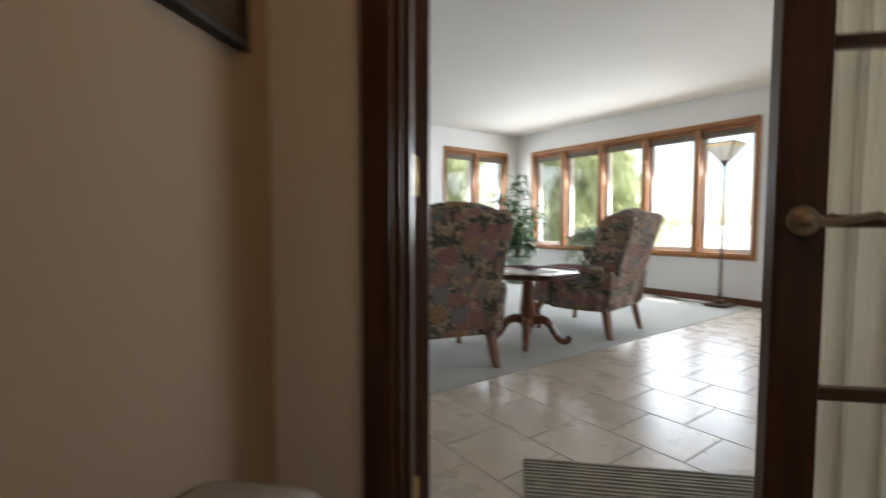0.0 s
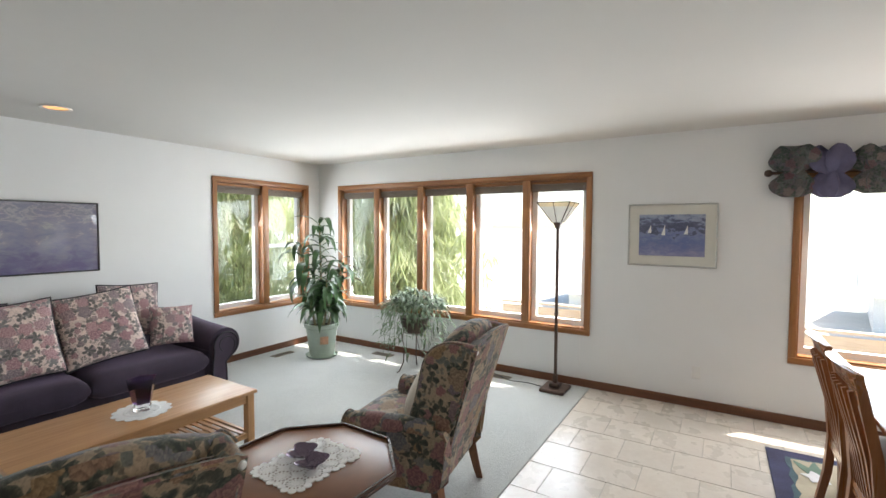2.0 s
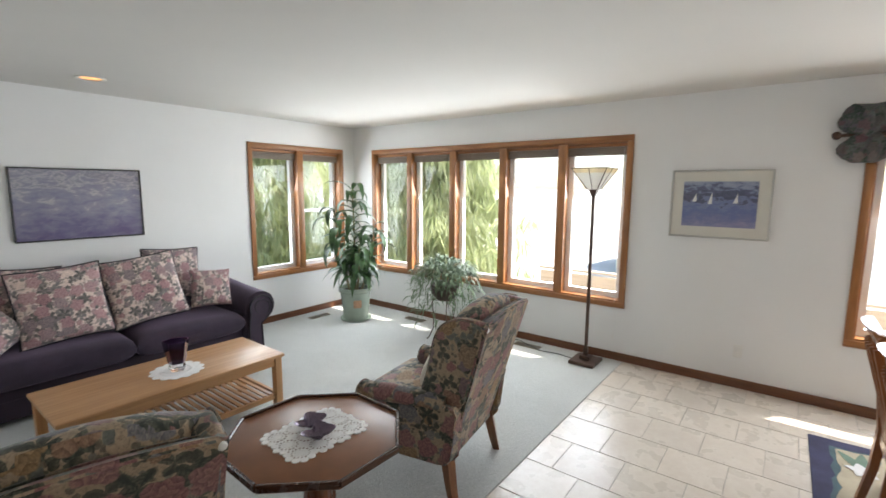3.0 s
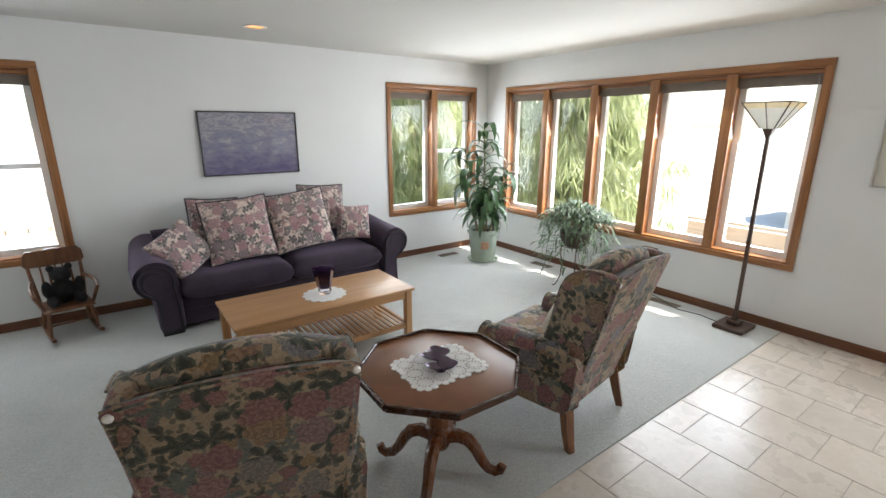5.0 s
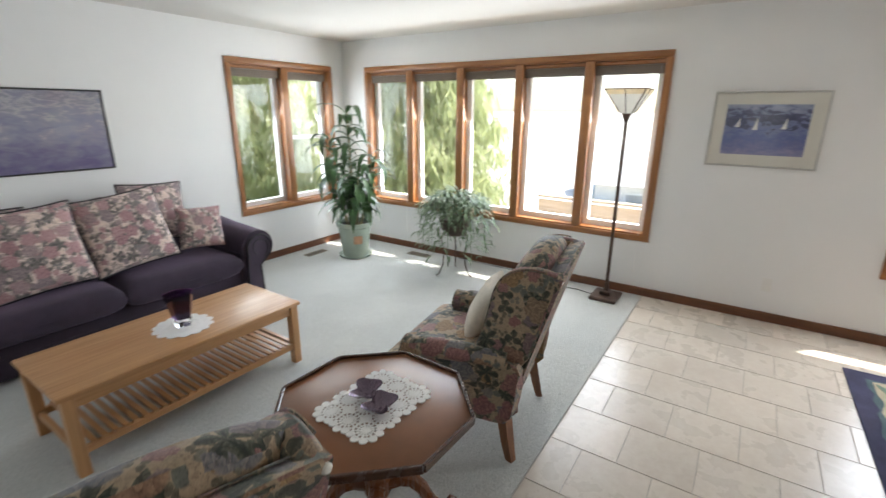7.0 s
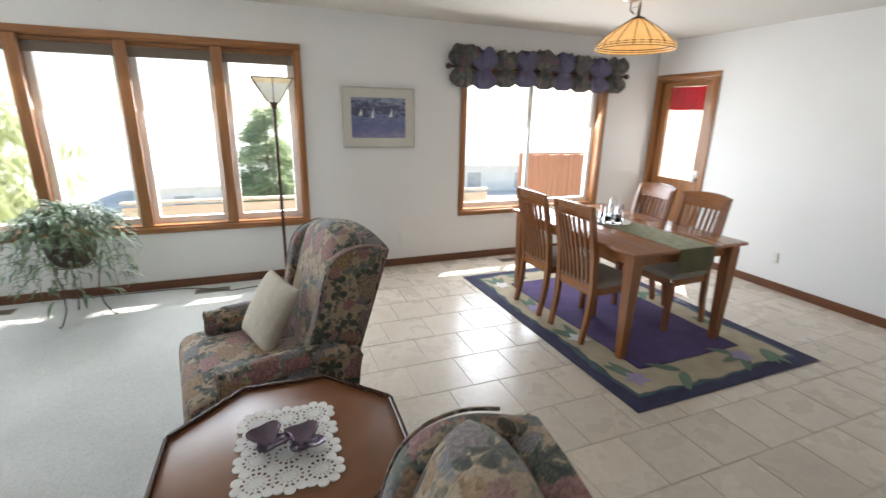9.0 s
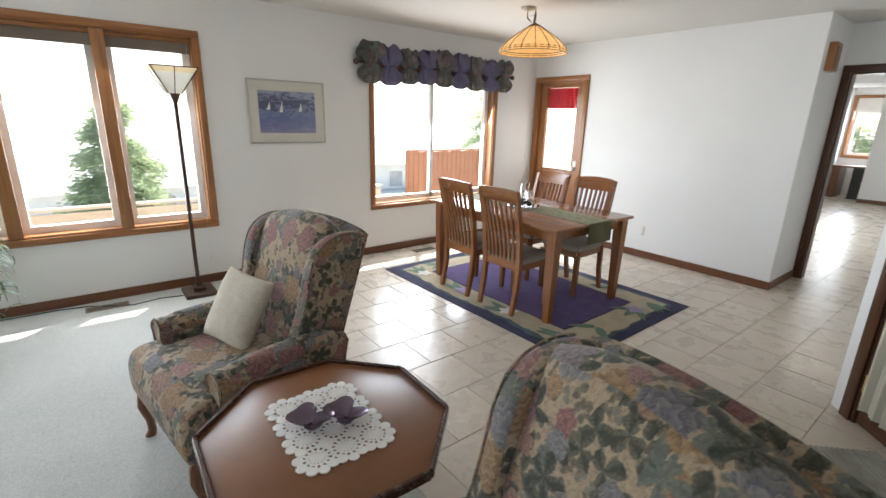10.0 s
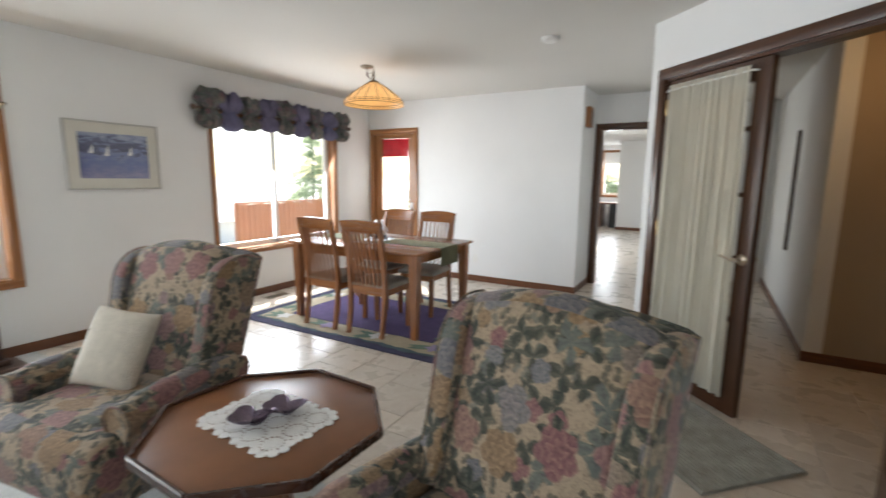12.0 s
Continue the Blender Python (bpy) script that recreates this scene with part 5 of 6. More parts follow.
pp = thing("potted_plant", pose(5.50, 5.43, 0.004), "tall leafy cane plant in a celadon glazed pot", "potted plant")
part("saucer", lathe([(0.17, 0), (0.19, 0.006), (0.205, 0.03), (0.195, 0.03), (0.17, 0.012)], 32), CELADON, pp)
part("pot", lathe([(0.145, 0.012), (0.155, 0.03), (0.195, 0.37), (0.213, 0.38), (0.220, 0.43), (0.208, 0.435), (0.190, 0.40), (0.185, 0.38)], 36), CELADON, pp)
part("pot_emblem", moved(box(-0.05, 0.05, -0.008, 0.004, -0.05, 0.05, 0.003, 1), pose(-0.112, -0.158, 0.24, 0, 0, -35) @ pose(0, 0, 0, 8)), mottled("terracotta_patch", (0.42, 0.24, 0.14), 0.6, 0.3, 20, 80, 0.2), pp)
part("soil", lathe([(0.187, 0.37), (0.18, 0.385), (0.05, 0.39)], 24), SOIL, pp)
rnd = random.Random(4)
for k, (x, y, h) in enumerate(((0.02, 0.03, 1.70), (-0.06, 0.05, 1.42), (0.07, -0.04, 1.22), (-0.04, -0.07, 1.0), (0.05, 0.08, 0.85))):
    part("stem", sweep([(x, y, 0.38), (x * 2.2 + 0.01, y * 2.2, h * 0.6), (x * 3.2, y * 3.2, h)], [0.016, 0.013, 0.008], 8), STEM, pp)
    nl = int(h * 22)
    for j in range(nl):
        u = j / nl
        z = 0.55 + (h - 0.52) * u
        q = (z - 0.38) / (h - 0.38)
        ln = rnd.uniform(0.30, 0.50)
        hd = j * 2.4 + k + rnd.uniform(-0.4, 0.4)
        bm = leaf_strip((x * (1 + 2.2 * q), y * (1 + 2.2 * q), z), hd, ln, rnd.uniform(0.060, 0.095), rnd.uniform(0.1, 0.9), rnd.uniform(1.6, 3.0))
        part("leaf", bm, LEAF, pp)

ps = thing("plant_stand", pose(5.64, 4.07, 0.004), "black wire plant stand with slender curved legs", "plant stand")
part("ring", sweep([(0.13 * math.cos(a * 6.283 / 24), 0.13 * math.sin(a * 6.283 / 24), 0.46) for a in range(25)], 0.005, 6), BRONZE, ps)
for k in range(3):
    a = 0.5 + k * 2.094
    part("leg", sweep([(r * math.cos(a), r * math.sin(a), z) for r, z in ((0.13, 0.48), (0.16, 0.41), (0.13, 0.28), (0.14, 0.12), (0.19, 0.02), (0.215, 0.006), (0.22, 0.02))], 0.006, 6), BRONZE, ps)
hp = thing("trailing_plant", pose(5.64, 4.07, 0.46), "bushy trailing plant in a dark basket pot on a wire stand", "potted plant")
BASKET = mottled("dark_basket", (0.07, 0.05, 0.035), 0.8, 0.4, 40, 90, 0.8)
part("pot", lathe([(0.10, 0.0), (0.15, 0.06), (0.17, 0.16), (0.165, 0.175), (0.15, 0.165)], 24), BASKET, hp)
part("soil", lathe([(0.15, 0.15), (0.14, 0.16), (0.02, 0.165)], 20), SOIL, hp)
fol = []
for k in range(900):
    a = rnd.uniform(0, 6.283)
    r = rnd.uniform(0.02, 0.30) ** 0.9
    h = 0.20 + 0.28 * math.sqrt(max(0, 1 - (r / 0.36) ** 2)) * rnd.uniform(0.3, 1.0)
    if k % 4 == 0:
        r = rnd.uniform(0.22, 0.40)
        h = rnd.uniform(-0.18, 0.30)
    fol.append(leaf_strip((r * math.cos(a), r * math.sin(a), h), a + rnd.uniform(-0.9, 0.9), rnd.uniform(0.10, 0.19), rnd.uniform(0.014, 0.026), rnd.uniform(-0.3, 0.9), rnd.uniform(1.2, 2.6), 4))
part("foliage", joined(*fol), LEAF2, hp)
for k in range(9):
    a = k * 0.7
    part("runner", sweep([(0.12 * math.cos(a), 0.12 * math.sin(a), 0.18), (0.22 * math.cos(a), 0.22 * math.sin(a), 0.26), (0.33 * math.cos(a), 0.33 * math.sin(a), 0.12), (0.36 * math.cos(a), 0.36 * math.sin(a), -0.18)], 0.003, 5), LEAF2, hp)

# rocking chair and bear
rc = thing("rocking_chair", pose(1.15, 5.88, 0.004, 0, 0, 12), "small carved wooden child's rocking chair", "rocking chair")
part("seat", box(-0.17, 0.17, -0.17, 0.15, 0.235, 0.262, 0.010, 2), LEGWOOD, rc)
crest = [(-0.21, 0.58), (-0.19, 0.56), (-0.10, 0.555), (0.10, 0.555), (0.19, 0.56), (0.21, 0.58), (0.20, 0.66), (0.17, 0.70), (0.10, 0.69), (0.0, 0.705), (-0.10, 0.69), (-0.17, 0.70), (-0.20, 0.66)]
part("crest_rail", xz_prism(crest, 0.20, 0.222, 0.006), LEGWOOD, rc)
for k in range(5):
    x = -0.10 + 0.05 * k
    part("spindle", sweep([(x * 0.9, 0.13, 0.26), (x, 0.165, 0.42), (x, 0.205, 0.57)], [0.007, 0.010, 0.006], 8), LEGWOOD, rc)
for s in (-1, 1):
    part("back_post", sweep([(s * 0.155, 0.13, 0.26), (s * 0.17, 0.165, 0.42), (s * 0.18, 0.207, 0.58)], [0.013, 0.016, 0.012], 8), LEGWOOD, rc)
    part("armrest", sweep([(s * 0.172, 0.17, 0.44), (s * 0.20, 0.05, 0.44), (s * 0.215, -0.08, 0.425), (s * 0.21, -0.14, 0.39), (s * 0.19, -0.14, 0.34), (s * 0.165, -0.12, 0.26)], 0.014, 8), LEGWOOD, rc)
    part("rocker", sweep([(s * 0.16, -0.30, 0.050), (s * 0.16, -0.18, 0.020), (s * 0.16, 0.0, 0.010), (s * 0.16, 0.16, 0.022), (s * 0.16, 0.30, 0.065)], 0.013, 4, True), LEGWOOD, rc)
    for y in (-0.13, 0.11):
        part("leg", sweep([(s * 0.14, y * 0.9, 0.24), (s * 0.155, y, 0.14), (s * 0.16, y * 1.1, 0.02)], [0.012, 0.018, 0.011], 8), LEGWOOD, rc)
part("stretcher", sweep([(-0.15, -0.13, 0.12), (0.15, -0.13, 0.12)], [0.010, 0.010], 8), LEGWOOD, rc)
FUR = mottled("black_fur", (0.012, 0.011, 0.011), 0.95, 0.4, 60, 180, 0.9, 0.0, 0.02)


def ball(x, y, z, rx, ry, rz):
    bm = bmesh.new()
    bmesh.ops.create_icosphere(bm, subdivisions=3, radius=1.0)
    for v in bm.verts:
        n = 1 + 0.07 * noise.noise(v.co * 6 + Vector((x, y, z)) * 30)
        v.co = Vector((x + v.co.x * rx * n, y + v.co.y * ry * n, z + v.co.z * rz * n))
    return bm


bear = part("teddy_bear", joined(ball(0, 0.03, 0.10, 0.09, 0.075, 0.11), ball(0, 0.02, 0.25, 0.075, 0.065, 0.065), ball(-0.06, 0.02, 0.31, 0.028, 0.015, 0.028), ball(0.06, 0.02, 0.31, 0.028, 0.015, 0.028), ball(0, -0.04, 0.235, 0.03, 0.03, 0.025),
             ball(-0.09, -0.06, 0.045, 0.045, 0.10, 0.045), ball(0.09, -0.06, 0.045, 0.045, 0.10, 0.045), ball(-0.11, -0.01, 0.14, 0.035, 0.05, 0.075), ball(0.11, -0.01, 0.14, 0.035, 0.05, 0.075)), FUR)
bear.matrix_basis = pose(1.155, 5.86, 0.268, 0, 0, 12)
tagged(bear, "black plush teddy bear sitting on a rocking chair", "soft toy")


# pictures
def print_material(name, stops, scale, stretch=(1, 1, 3.0), detail=7, rise=1.1, mix=1.5, base=-0.25):
    m, nt, b = shader(name, stops[0][1], 0.35)
    n = noise_of(nt, coords(nt, stretch), scale, detail, 0.62, 0.5)
    sep = nt.nodes.new("ShaderNodeSeparateXYZ")
    tc = nt.nodes.new("ShaderNodeTexCoord")
    nt.links.new(tc.outputs["Object"], sep.inputs[0])
    f = calc(nt, "MULTIPLY_ADD", sep.outputs[2], rise, calc(nt, "MULTIPLY_ADD", n.outputs[0], mix, base))
    nt.links.new(ramp(nt, f, stops), b.inputs["Base Color"])
    b.inputs["Coat Weight"].default_value = 1.0
    b.inputs["Coat Roughness"].default_value = 0.03
    return m


ART1 = print_material("pond_print", [(0.0, (0.095, 0.08, 0.20)), (0.28, (0.14, 0.13, 0.235)), (0.48, (0.185, 0.18, 0.265)), (0.66, (0.22, 0.215, 0.285)), (0.76, (0.36, 0.35, 0.38)), (0.84, (0.19, 0.19, 0.25)), (1.0, (0.28, 0.27, 0.31))], 8.0, (1, 1, 2.2))
ART2 = print_material("lake_print", [(0.0, (0.30, 0.29, 0.42)), (0.28, (0.16, 0.17, 0.33)), (0.42, (0.11, 0.14, 0.32)), (0.56, (0.19, 0.22, 0.38)), (0.62, (0.05, 0.06, 0.11)), (0.75, (0.10, 0.11, 0.20)), (0.82, (0.25, 0.29, 0.42)), (1.0, (0.36, 0.39, 0.50))], 14.0, (1, 1, 2.0), 7, 1.9, 0.75, 0.14)
ART3 = print_material("dark_leaf_print", [(0.0, (0.02, 0.012, 0.008)), (0.4, (0.08, 0.04, 0.015)), (0.6, (0.25, 0.14, 0.04)), (1.0, (0.04, 0.02, 0.01))], 9.0)


def picture(name, m, w, h, art, frame_mat, label, fr=0.014, mat=0.0):
    t = thing(name, m, label, "picture")
    for s in (-1, 1):
        part("frame_side", box(s * (w / 2 - fr / 2) - fr / 2, s * (w / 2 - fr / 2) + fr / 2, 0.002, 0.028, -h / 2, h / 2, 0.003, 1), frame_mat, t)
        part("frame_rail", box(-w / 2 + fr, w / 2 - fr, 0.002, 0.028, s * (h / 2 - fr / 2) - fr / 2, s * (h / 2 - fr / 2) + fr / 2, 0.003, 1), frame_mat, t)
    if mat:
        part("mount", box(-w / 2 + fr, w / 2 - fr, 0.004, 0.014, -h / 2 + fr, h / 2 - fr), MOUNT, t, "off-white card mount")
    i = fr + mat
    part("print", box(-w / 2 + i, w / 2 - i, 0.005, 0.017, -h / 2 + i, h / 2 - i), art, t, "", False)
    return t


MOUNT = mottled("off_white_card", (0.66, 0.64, 0.57), 0.8, 0.03, 5, 200, 0.05)
SILVER = mottled("pale_frame_metal", (0.5, 0.49, 0.46), 0.4, 0.05, 10, 100, 0.05, 0.5)
picture("picture_frame", pose(2.87, YN, 1.555, 0, 0, 180), 0.97, 0.64, ART1, BLACK, "violet water-garden print in a thin black frame", 0.012)
pic = picture("picture_frame", pose(XE, 1.49, 1.60, 0, 0, 90), 0.755, 0.59, ART2, SILVER, "blue lake print with sailing boats in a pale frame", 0.014, 0.085)
SAIL = mottled("sail_white", (0.75, 0.75, 0.72), 0.5, 0.03, 5, 100, 0.02)
for x, z, h in ((0.05, 0.02, 0.10), (0.17, 0.04, 0.075), (-0.14, 0.03, 0.085)):
    part("sail", xz_prism([(x, z - 0.02), (x + 0.035, z - 0.02), (x + 0.004, z + h - 0.02)], 0.0172, 0.0185, 0), SAIL, pic, "", False)
picture("picture_frame", DIAG @ pose(-0.60, 0.61, 1.645, 0, 0, -90), 0.80, 0.62, ART3, BLACK, "dark gilt-leaf print in a black frame", 0.018)

# ceiling fittings
cl = thing("recessed_light", pose(2.82, 5.42, HC), "small lit recessed ceiling light with white trim", "ceiling light")
part("trim_ring", lathe([(0.075, -0.001), (0.10, -0.004), (0.098, -0.012), (0.078, -0.010)], 32, False), PLASTIC, cl)
part("reflector", lathe([(0.078, -0.002), (0.05, -0.0015)], 28), glowing("warm_reflector", (1.0, 0.45, 0.16), 0.5, (0.7, 0.4, 0.2)), cl)
sm = thing("smoke_detector", pose(2.70, -0.12, HC), "round white smoke detector on the ceiling", "smoke detector")
part("body", lathe([(0.07, 0), (0.068, -0.02), (0.05, -0.034), (0.01, -0.036)], 28), PLASTIC, sm)

# floor vents, outlets, chime
VENT = mottled("brown_metal_vent", (0.20, 0.16, 0.11), 0.5, 0.1, 10, 100, 0.05, 0.3)


def vent(x, y, z, turn):
    t = thing("floor_vent", pose(x, y, z, 0, 0, turn), "brown slotted metal floor vent by the wall", "vent", "floor vents")
    part("frame", joined(box(-0.15, 0.15, -0.055, -0.040, 0, 0.006), box(-0.15, 0.15, 0.040, 0.055, 0, 0.006), box(-0.15, -0.135, -0.04, 0.04, 0, 0.006), box(0.135, 0.15, -0.04, 0.04, 0, 0.006)), VENT, t)
    part("well", box(-0.135, 0.135, -0.04, 0.04, 0.0, 0.0015), BLACK, t)
    sl = box(-0.003, 0.003, -0.04, 0.04, 0.001, 0.005)
    first = part("slat", sl, VENT, t, "", False)
    first.location.x = -0.12
    for k in range(1, 13):
        o = new("slat", first.data)
        o.parent = t
        o.location.x = -0.12 + 0.02 * k


vent(5.27, 5.90, 0.004, 0)
vent(5.96, 4.80, 0.004, 90)
vent(5.97, 3.17, 0.004, 90)
vent(5.95, -0.05, 0.0, 90)


def plate(m, label, kind="outlet", w=0.07, h=0.115):
    t = thing(kind, m, label, "wall plate")
    part("cover", box(-w / 2, w / 2, 0.001, 0.007, -h / 2, h / 2, 0.003, 2), PLASTIC, t)
    part("socket", box(-w / 4, w / 4, 0.007, 0.010, 0.008, h * 0.36, 0.002, 1), PLASTIC, t)
    part("socket", box(-w / 4, w / 4, 0.007, 0.010, -h * 0.36, -0.008, 0.002, 1), PLASTIC, t)


plate(SOUTH @ pose(4.28, 0, 0.33), "white power outlet on the dining wall")
plate(EAST @ pose(4.42, 0, 0.30), "white power outlet under the windows")
plate(EAST @ pose(1.25, 0, 0.33), "white power outlet under the lake picture")
plate(DIAG @ pose(-0.60, 0.47, 1.23, 0, 0, -90), "white light switch on the entry wall", "light_switch")
plate(DIAG @ pose(-0.60, 0.48, 0.42, 0, 0, -90), "white outlet low on the entry wall")
ch = thing("door_chime", pose(2.88, -2.32, 2.21, 0, 0, 90), "wooden door chime box high on the wall", "door chime")
part("box", box(-0.09, 0.09, 0.001, 0.06, -0.12, 0.12, 0.006, 2), TRIMZ, ch)
part("front_grille", box(-0.06, 0.06, 0.06, 0.066, -0.09, 0.09, 0.003, 1), LEGWOOD, ch)

# door mat
MATM = mottled("grey_loop_mat", (0.30, 0.29, 0.25), 0.95, 0.2, 12, 120, 0.9)
mt = thing("door_mat", DIAG @ pose(0.02, 1.32, 0), "grey-green ribbed door mat on the tiles", "door mat")
part("backing", box(0.0, 1.02, 0, 0.65, 0.0005, 0.006, 0.002, 1), MATM, mt)
for k in range(26):
    y = 0.015 + 0.62 * k / 25
    part("rib", sweep([(0.006, y, 0.010), (0.3, y + 0.003 * math.sin(k), 0.011), (0.7, y - 0.003 * math.sin(k * 2), 0.010), (1.014, y, 0.010)], 0.0115, 6), MATM, mt)

# ---- dining area ----
PURPLERUG = mottled("violet_rug_field", (0.075, 0.048, 0.135), 0.95, 0.2, 8, 260, 0.7)
NAVYRUG = mottled("navy_rug_border", (0.035, 0.034, 0.075), 0.95, 0.25, 8, 260, 0.7)
TANRUG = mottled("tan_rug_band", (0.40, 0.34, 0.24), 0.95, 0.12, 8, 260, 0.7)
GREENRUG = mottled("sage_rug_leaf", (0.13, 0.19, 0.14), 0.95, 0.2, 8, 260, 0.7)
TEALRUG = mottled("teal_rug_edge", (0.06, 0.10, 0.11), 0.95, 0.2, 8, 260, 0.7)
WHITERUG = mottled("white_rug_petal", (0.62, 0.60, 0.58), 0.95, 0.08, 8, 260, 0.7)
LAVRUG = mottled("lavender_rug_petal", (0.32, 0.27, 0.42), 0.95, 0.08, 8, 260, 0.7)
RX, RY = 1.225, 0.855
rug = thing("area_rug", pose(4.35, -0.115, 0, 0, 0, 0.6), "violet and navy rug with a tan flowered border", "rug")
part("border", box(-RX, RX, -RY, RY, 0.0005, 0.008, 0.003, 1), NAVYRUG, rug)


def wavy(a, b, amp, waves, seed, n=40):
    """A rectangle's outline, half sizes a, b, with a scalloped edge."""
    r = random.Random(seed)
    pts = []
    cs = [(-a, -b), (a, -b), (a, b), (-a, b)]
    for k in range(4):
        p, q = Vector(cs[k]), Vector(cs[(k + 1) % 4])
        d = (q - p).normalized()
        nrm = Vector((d.y, -d.x))
        ln = (q - p).length
        m = int(ln * n / 2)
        for j in range(m):
            u = j / m
            o = amp * (0.6 * abs(math.sin(u * ln * waves)) + 0.5 * math.sin(u * ln * waves * 0.37 + seed + k) + r.uniform(-0.2, 0.2))
            w = min(1, u * 8, (1 - u) * 8)
            pts.append(tuple(p + (q - p) * u + nrm * o * w))
    return pts


part("teal_edge", prism(wavy(1.115, 0.745, 0.035, 16, 1), 0.007, 0.0095), TEALRUG, rug, "", False)
part("tan_band", prism(wavy(1.085, 0.715, 0.035, 12, 2), 0.009, 0.011), TANRUG, rug, "", False)
part("field_edge", prism(wavy(0.865, 0.495, 0.010, 9, 4), 0.0105, 0.0118), NAVYRUG, rug, "", False)
part("field", prism(wavy(0.85, 0.48, 0.010, 9, 3), 0.0115, 0.013), PURPLERUG, rug, "", False)


def leaf_outline(x, y, ln, w, a):
    pts = []
    for k in range(20):
        t = k / 20 * 6.283
        u, v = math.cos(t) * ln / 2, math.sin(t) * w / 2 * (1 - 0.5 * math.cos(t))
        pts.append((x + u * math.cos(a) - v * math.sin(a), y + u * math.sin(a) + v * math.cos(a)))
    return pts


rr = random.Random(12)
spots = [(x, y, a) for x in (-0.95, -0.35, 0.25, 0.85) for y, a in ((0.60, 0.2), (-0.60, 3.3))] + [(s * 0.98, y, 1.6) for s in (-1, 1) for y in (-0.35, 0.25)]
for k, (x, y, a) in enumerate(spots):
    for q in range(3):
        aa = a + rr.uniform(-0.9, 0.9)
        part("leaf", prism(leaf_outline(x + 0.13 * math.cos(aa), y + 0.09 * math.sin(aa), 0.22, 0.065, aa), 0.0135, 0.0148 + 0.0003 * q), GREENRUG, rug, "", False)
    if k % 2 == 0:
        for q in range(5):
            aa = q * 6.283 / 5 + a
            part("petal", prism(leaf_outline(x + 0.045 * math.cos(aa), y + 0.045 * math.sin(aa), 0.085, 0.055, aa), 0.015, 0.0165 + 0.0002 * q), WHITERUG if k % 4 else LAVRUG, rug, "", False)

RUGZ = 0.0145
dt = thing("dining_table", pose(4.365, -0.08, RUGZ), "glossy reddish-brown wooden dining table on the rug", "dining table")
TX, TY = 0.785, 0.535
part("tabletop", box(-TX, TX, -TY, TY, 0.762, 0.788, 0.008, 2), DINE, dt)
for sx in (-1, 1):
    for sy in (-1, 1):
        lx, ly = sx * (TX - 0.075), sy * (TY - 0.075)
        part("leg", sweep([(lx, ly, 0.0), (lx, ly, 0.60), (lx, ly, 0.762)], [0.027, 0.041, 0.042], 4, True), DINEZ, dt)
    part("apron_end", box(sx * (TX - 0.09) - 0.011, sx * (TX - 0.09) + 0.011, -TY + 0.115, TY - 0.115, 0.675, 0.762), DINE, dt)
for sy in (-1, 1):
    part("apron", box(-TX + 0.115, TX - 0.115, sy * (TY - 0.09) - 0.011, sy * (TY - 0.09) + 0.011, 0.675, 0.762), DINE, dt)


def dining_chair():
    c = thing("dining_chair", pose(4.635, 0.29, RUGZ, 0, 0, 180), "reddish-brown slat-back dining chair with a taupe padded seat", "dining chair", "chairs round the dining table")
    # local: y forward, back posts at y = -0.21
    for s in (-1, 1):
        part("back_leg", sweep([(s * 0.185, -0.255, 0.0), (s * 0.188, -0.215, 0.22), (s * 0.190, -0.20, 0.44), (s * 0.192, -0.225, 0.70), (s * 0.195, -0.285, 0.98), (s * 0.196, -0.300, 1.03)], [0.017, 0.019, 0.021, 0.020, 0.018, 0.016], 4, True), DINEZ, c)
        part("front_leg", sweep([(s * 0.185, 0.19, 0.0), (s * 0.188, 0.19, 0.40)], [0.016, 0.022], 4, True), DINEZ, c)
        part("side_rail", box(s * 0.188 - 0.011, s * 0.188 + 0.011, -0.19, 0.18, 0.375, 0.435, 0.003, 1), DINE, c)
    part("front_rail", box(-0.178, 0.178, 0.178, 0.202, 0.375, 0.435, 0.003, 1), DINE, c)
    part("back_rail", box(-0.178, 0.178, -0.212, -0.190, 0.375, 0.45, 0.003, 1), DINE, c)
    top = []
    for k in range(9):
        u = -1 + k / 4
        top.append((u * 0.215, 1.045 + 0.018 * (1 - u * u)))
    out = [(-0.212, 0.945), (0.212, 0.945)] + top[::-1]
    bm = xz_prism(out, -0.012, 0.012, 0.004)
    for v in bm.verts:
        v.co.y += -0.285 - 0.045 * (1 - (v.co.x / 0.215) ** 2) - (v.co.z - 0.98) * 0.22
    part("crest_rail", bm, DINE, c)
    for k in range(7):
        x = -0.145 + 0.29 * k / 6
        b = 0.045 * (1 - (x / 0.215) ** 2)
        part("slat", sweep([(x * 0.92, -0.205, 0.44), (x * 0.95, -0.225 - b * 0.5, 0.66), (x, -0.285 - b, 0.955)], [0.009, 0.010, 0.010], 4, True, 0.9), DINEZ, c)
    part("seat", moved(cushion(0.42, 0.42, 0.085, 12, 6), pose(0, 0.0, 0.455)), TAUPE, c)
    return c


dc = dining_chair()
copy_thing(dc, pose(4.105, 0.28, RUGZ, 0, 0, 182))
copy_thing(dc, pose(4.62, -0.45, RUGZ, 0, 0, -2))
copy_thing(dc, pose(4.07, -0.44, RUGZ, 0, 0, 3))

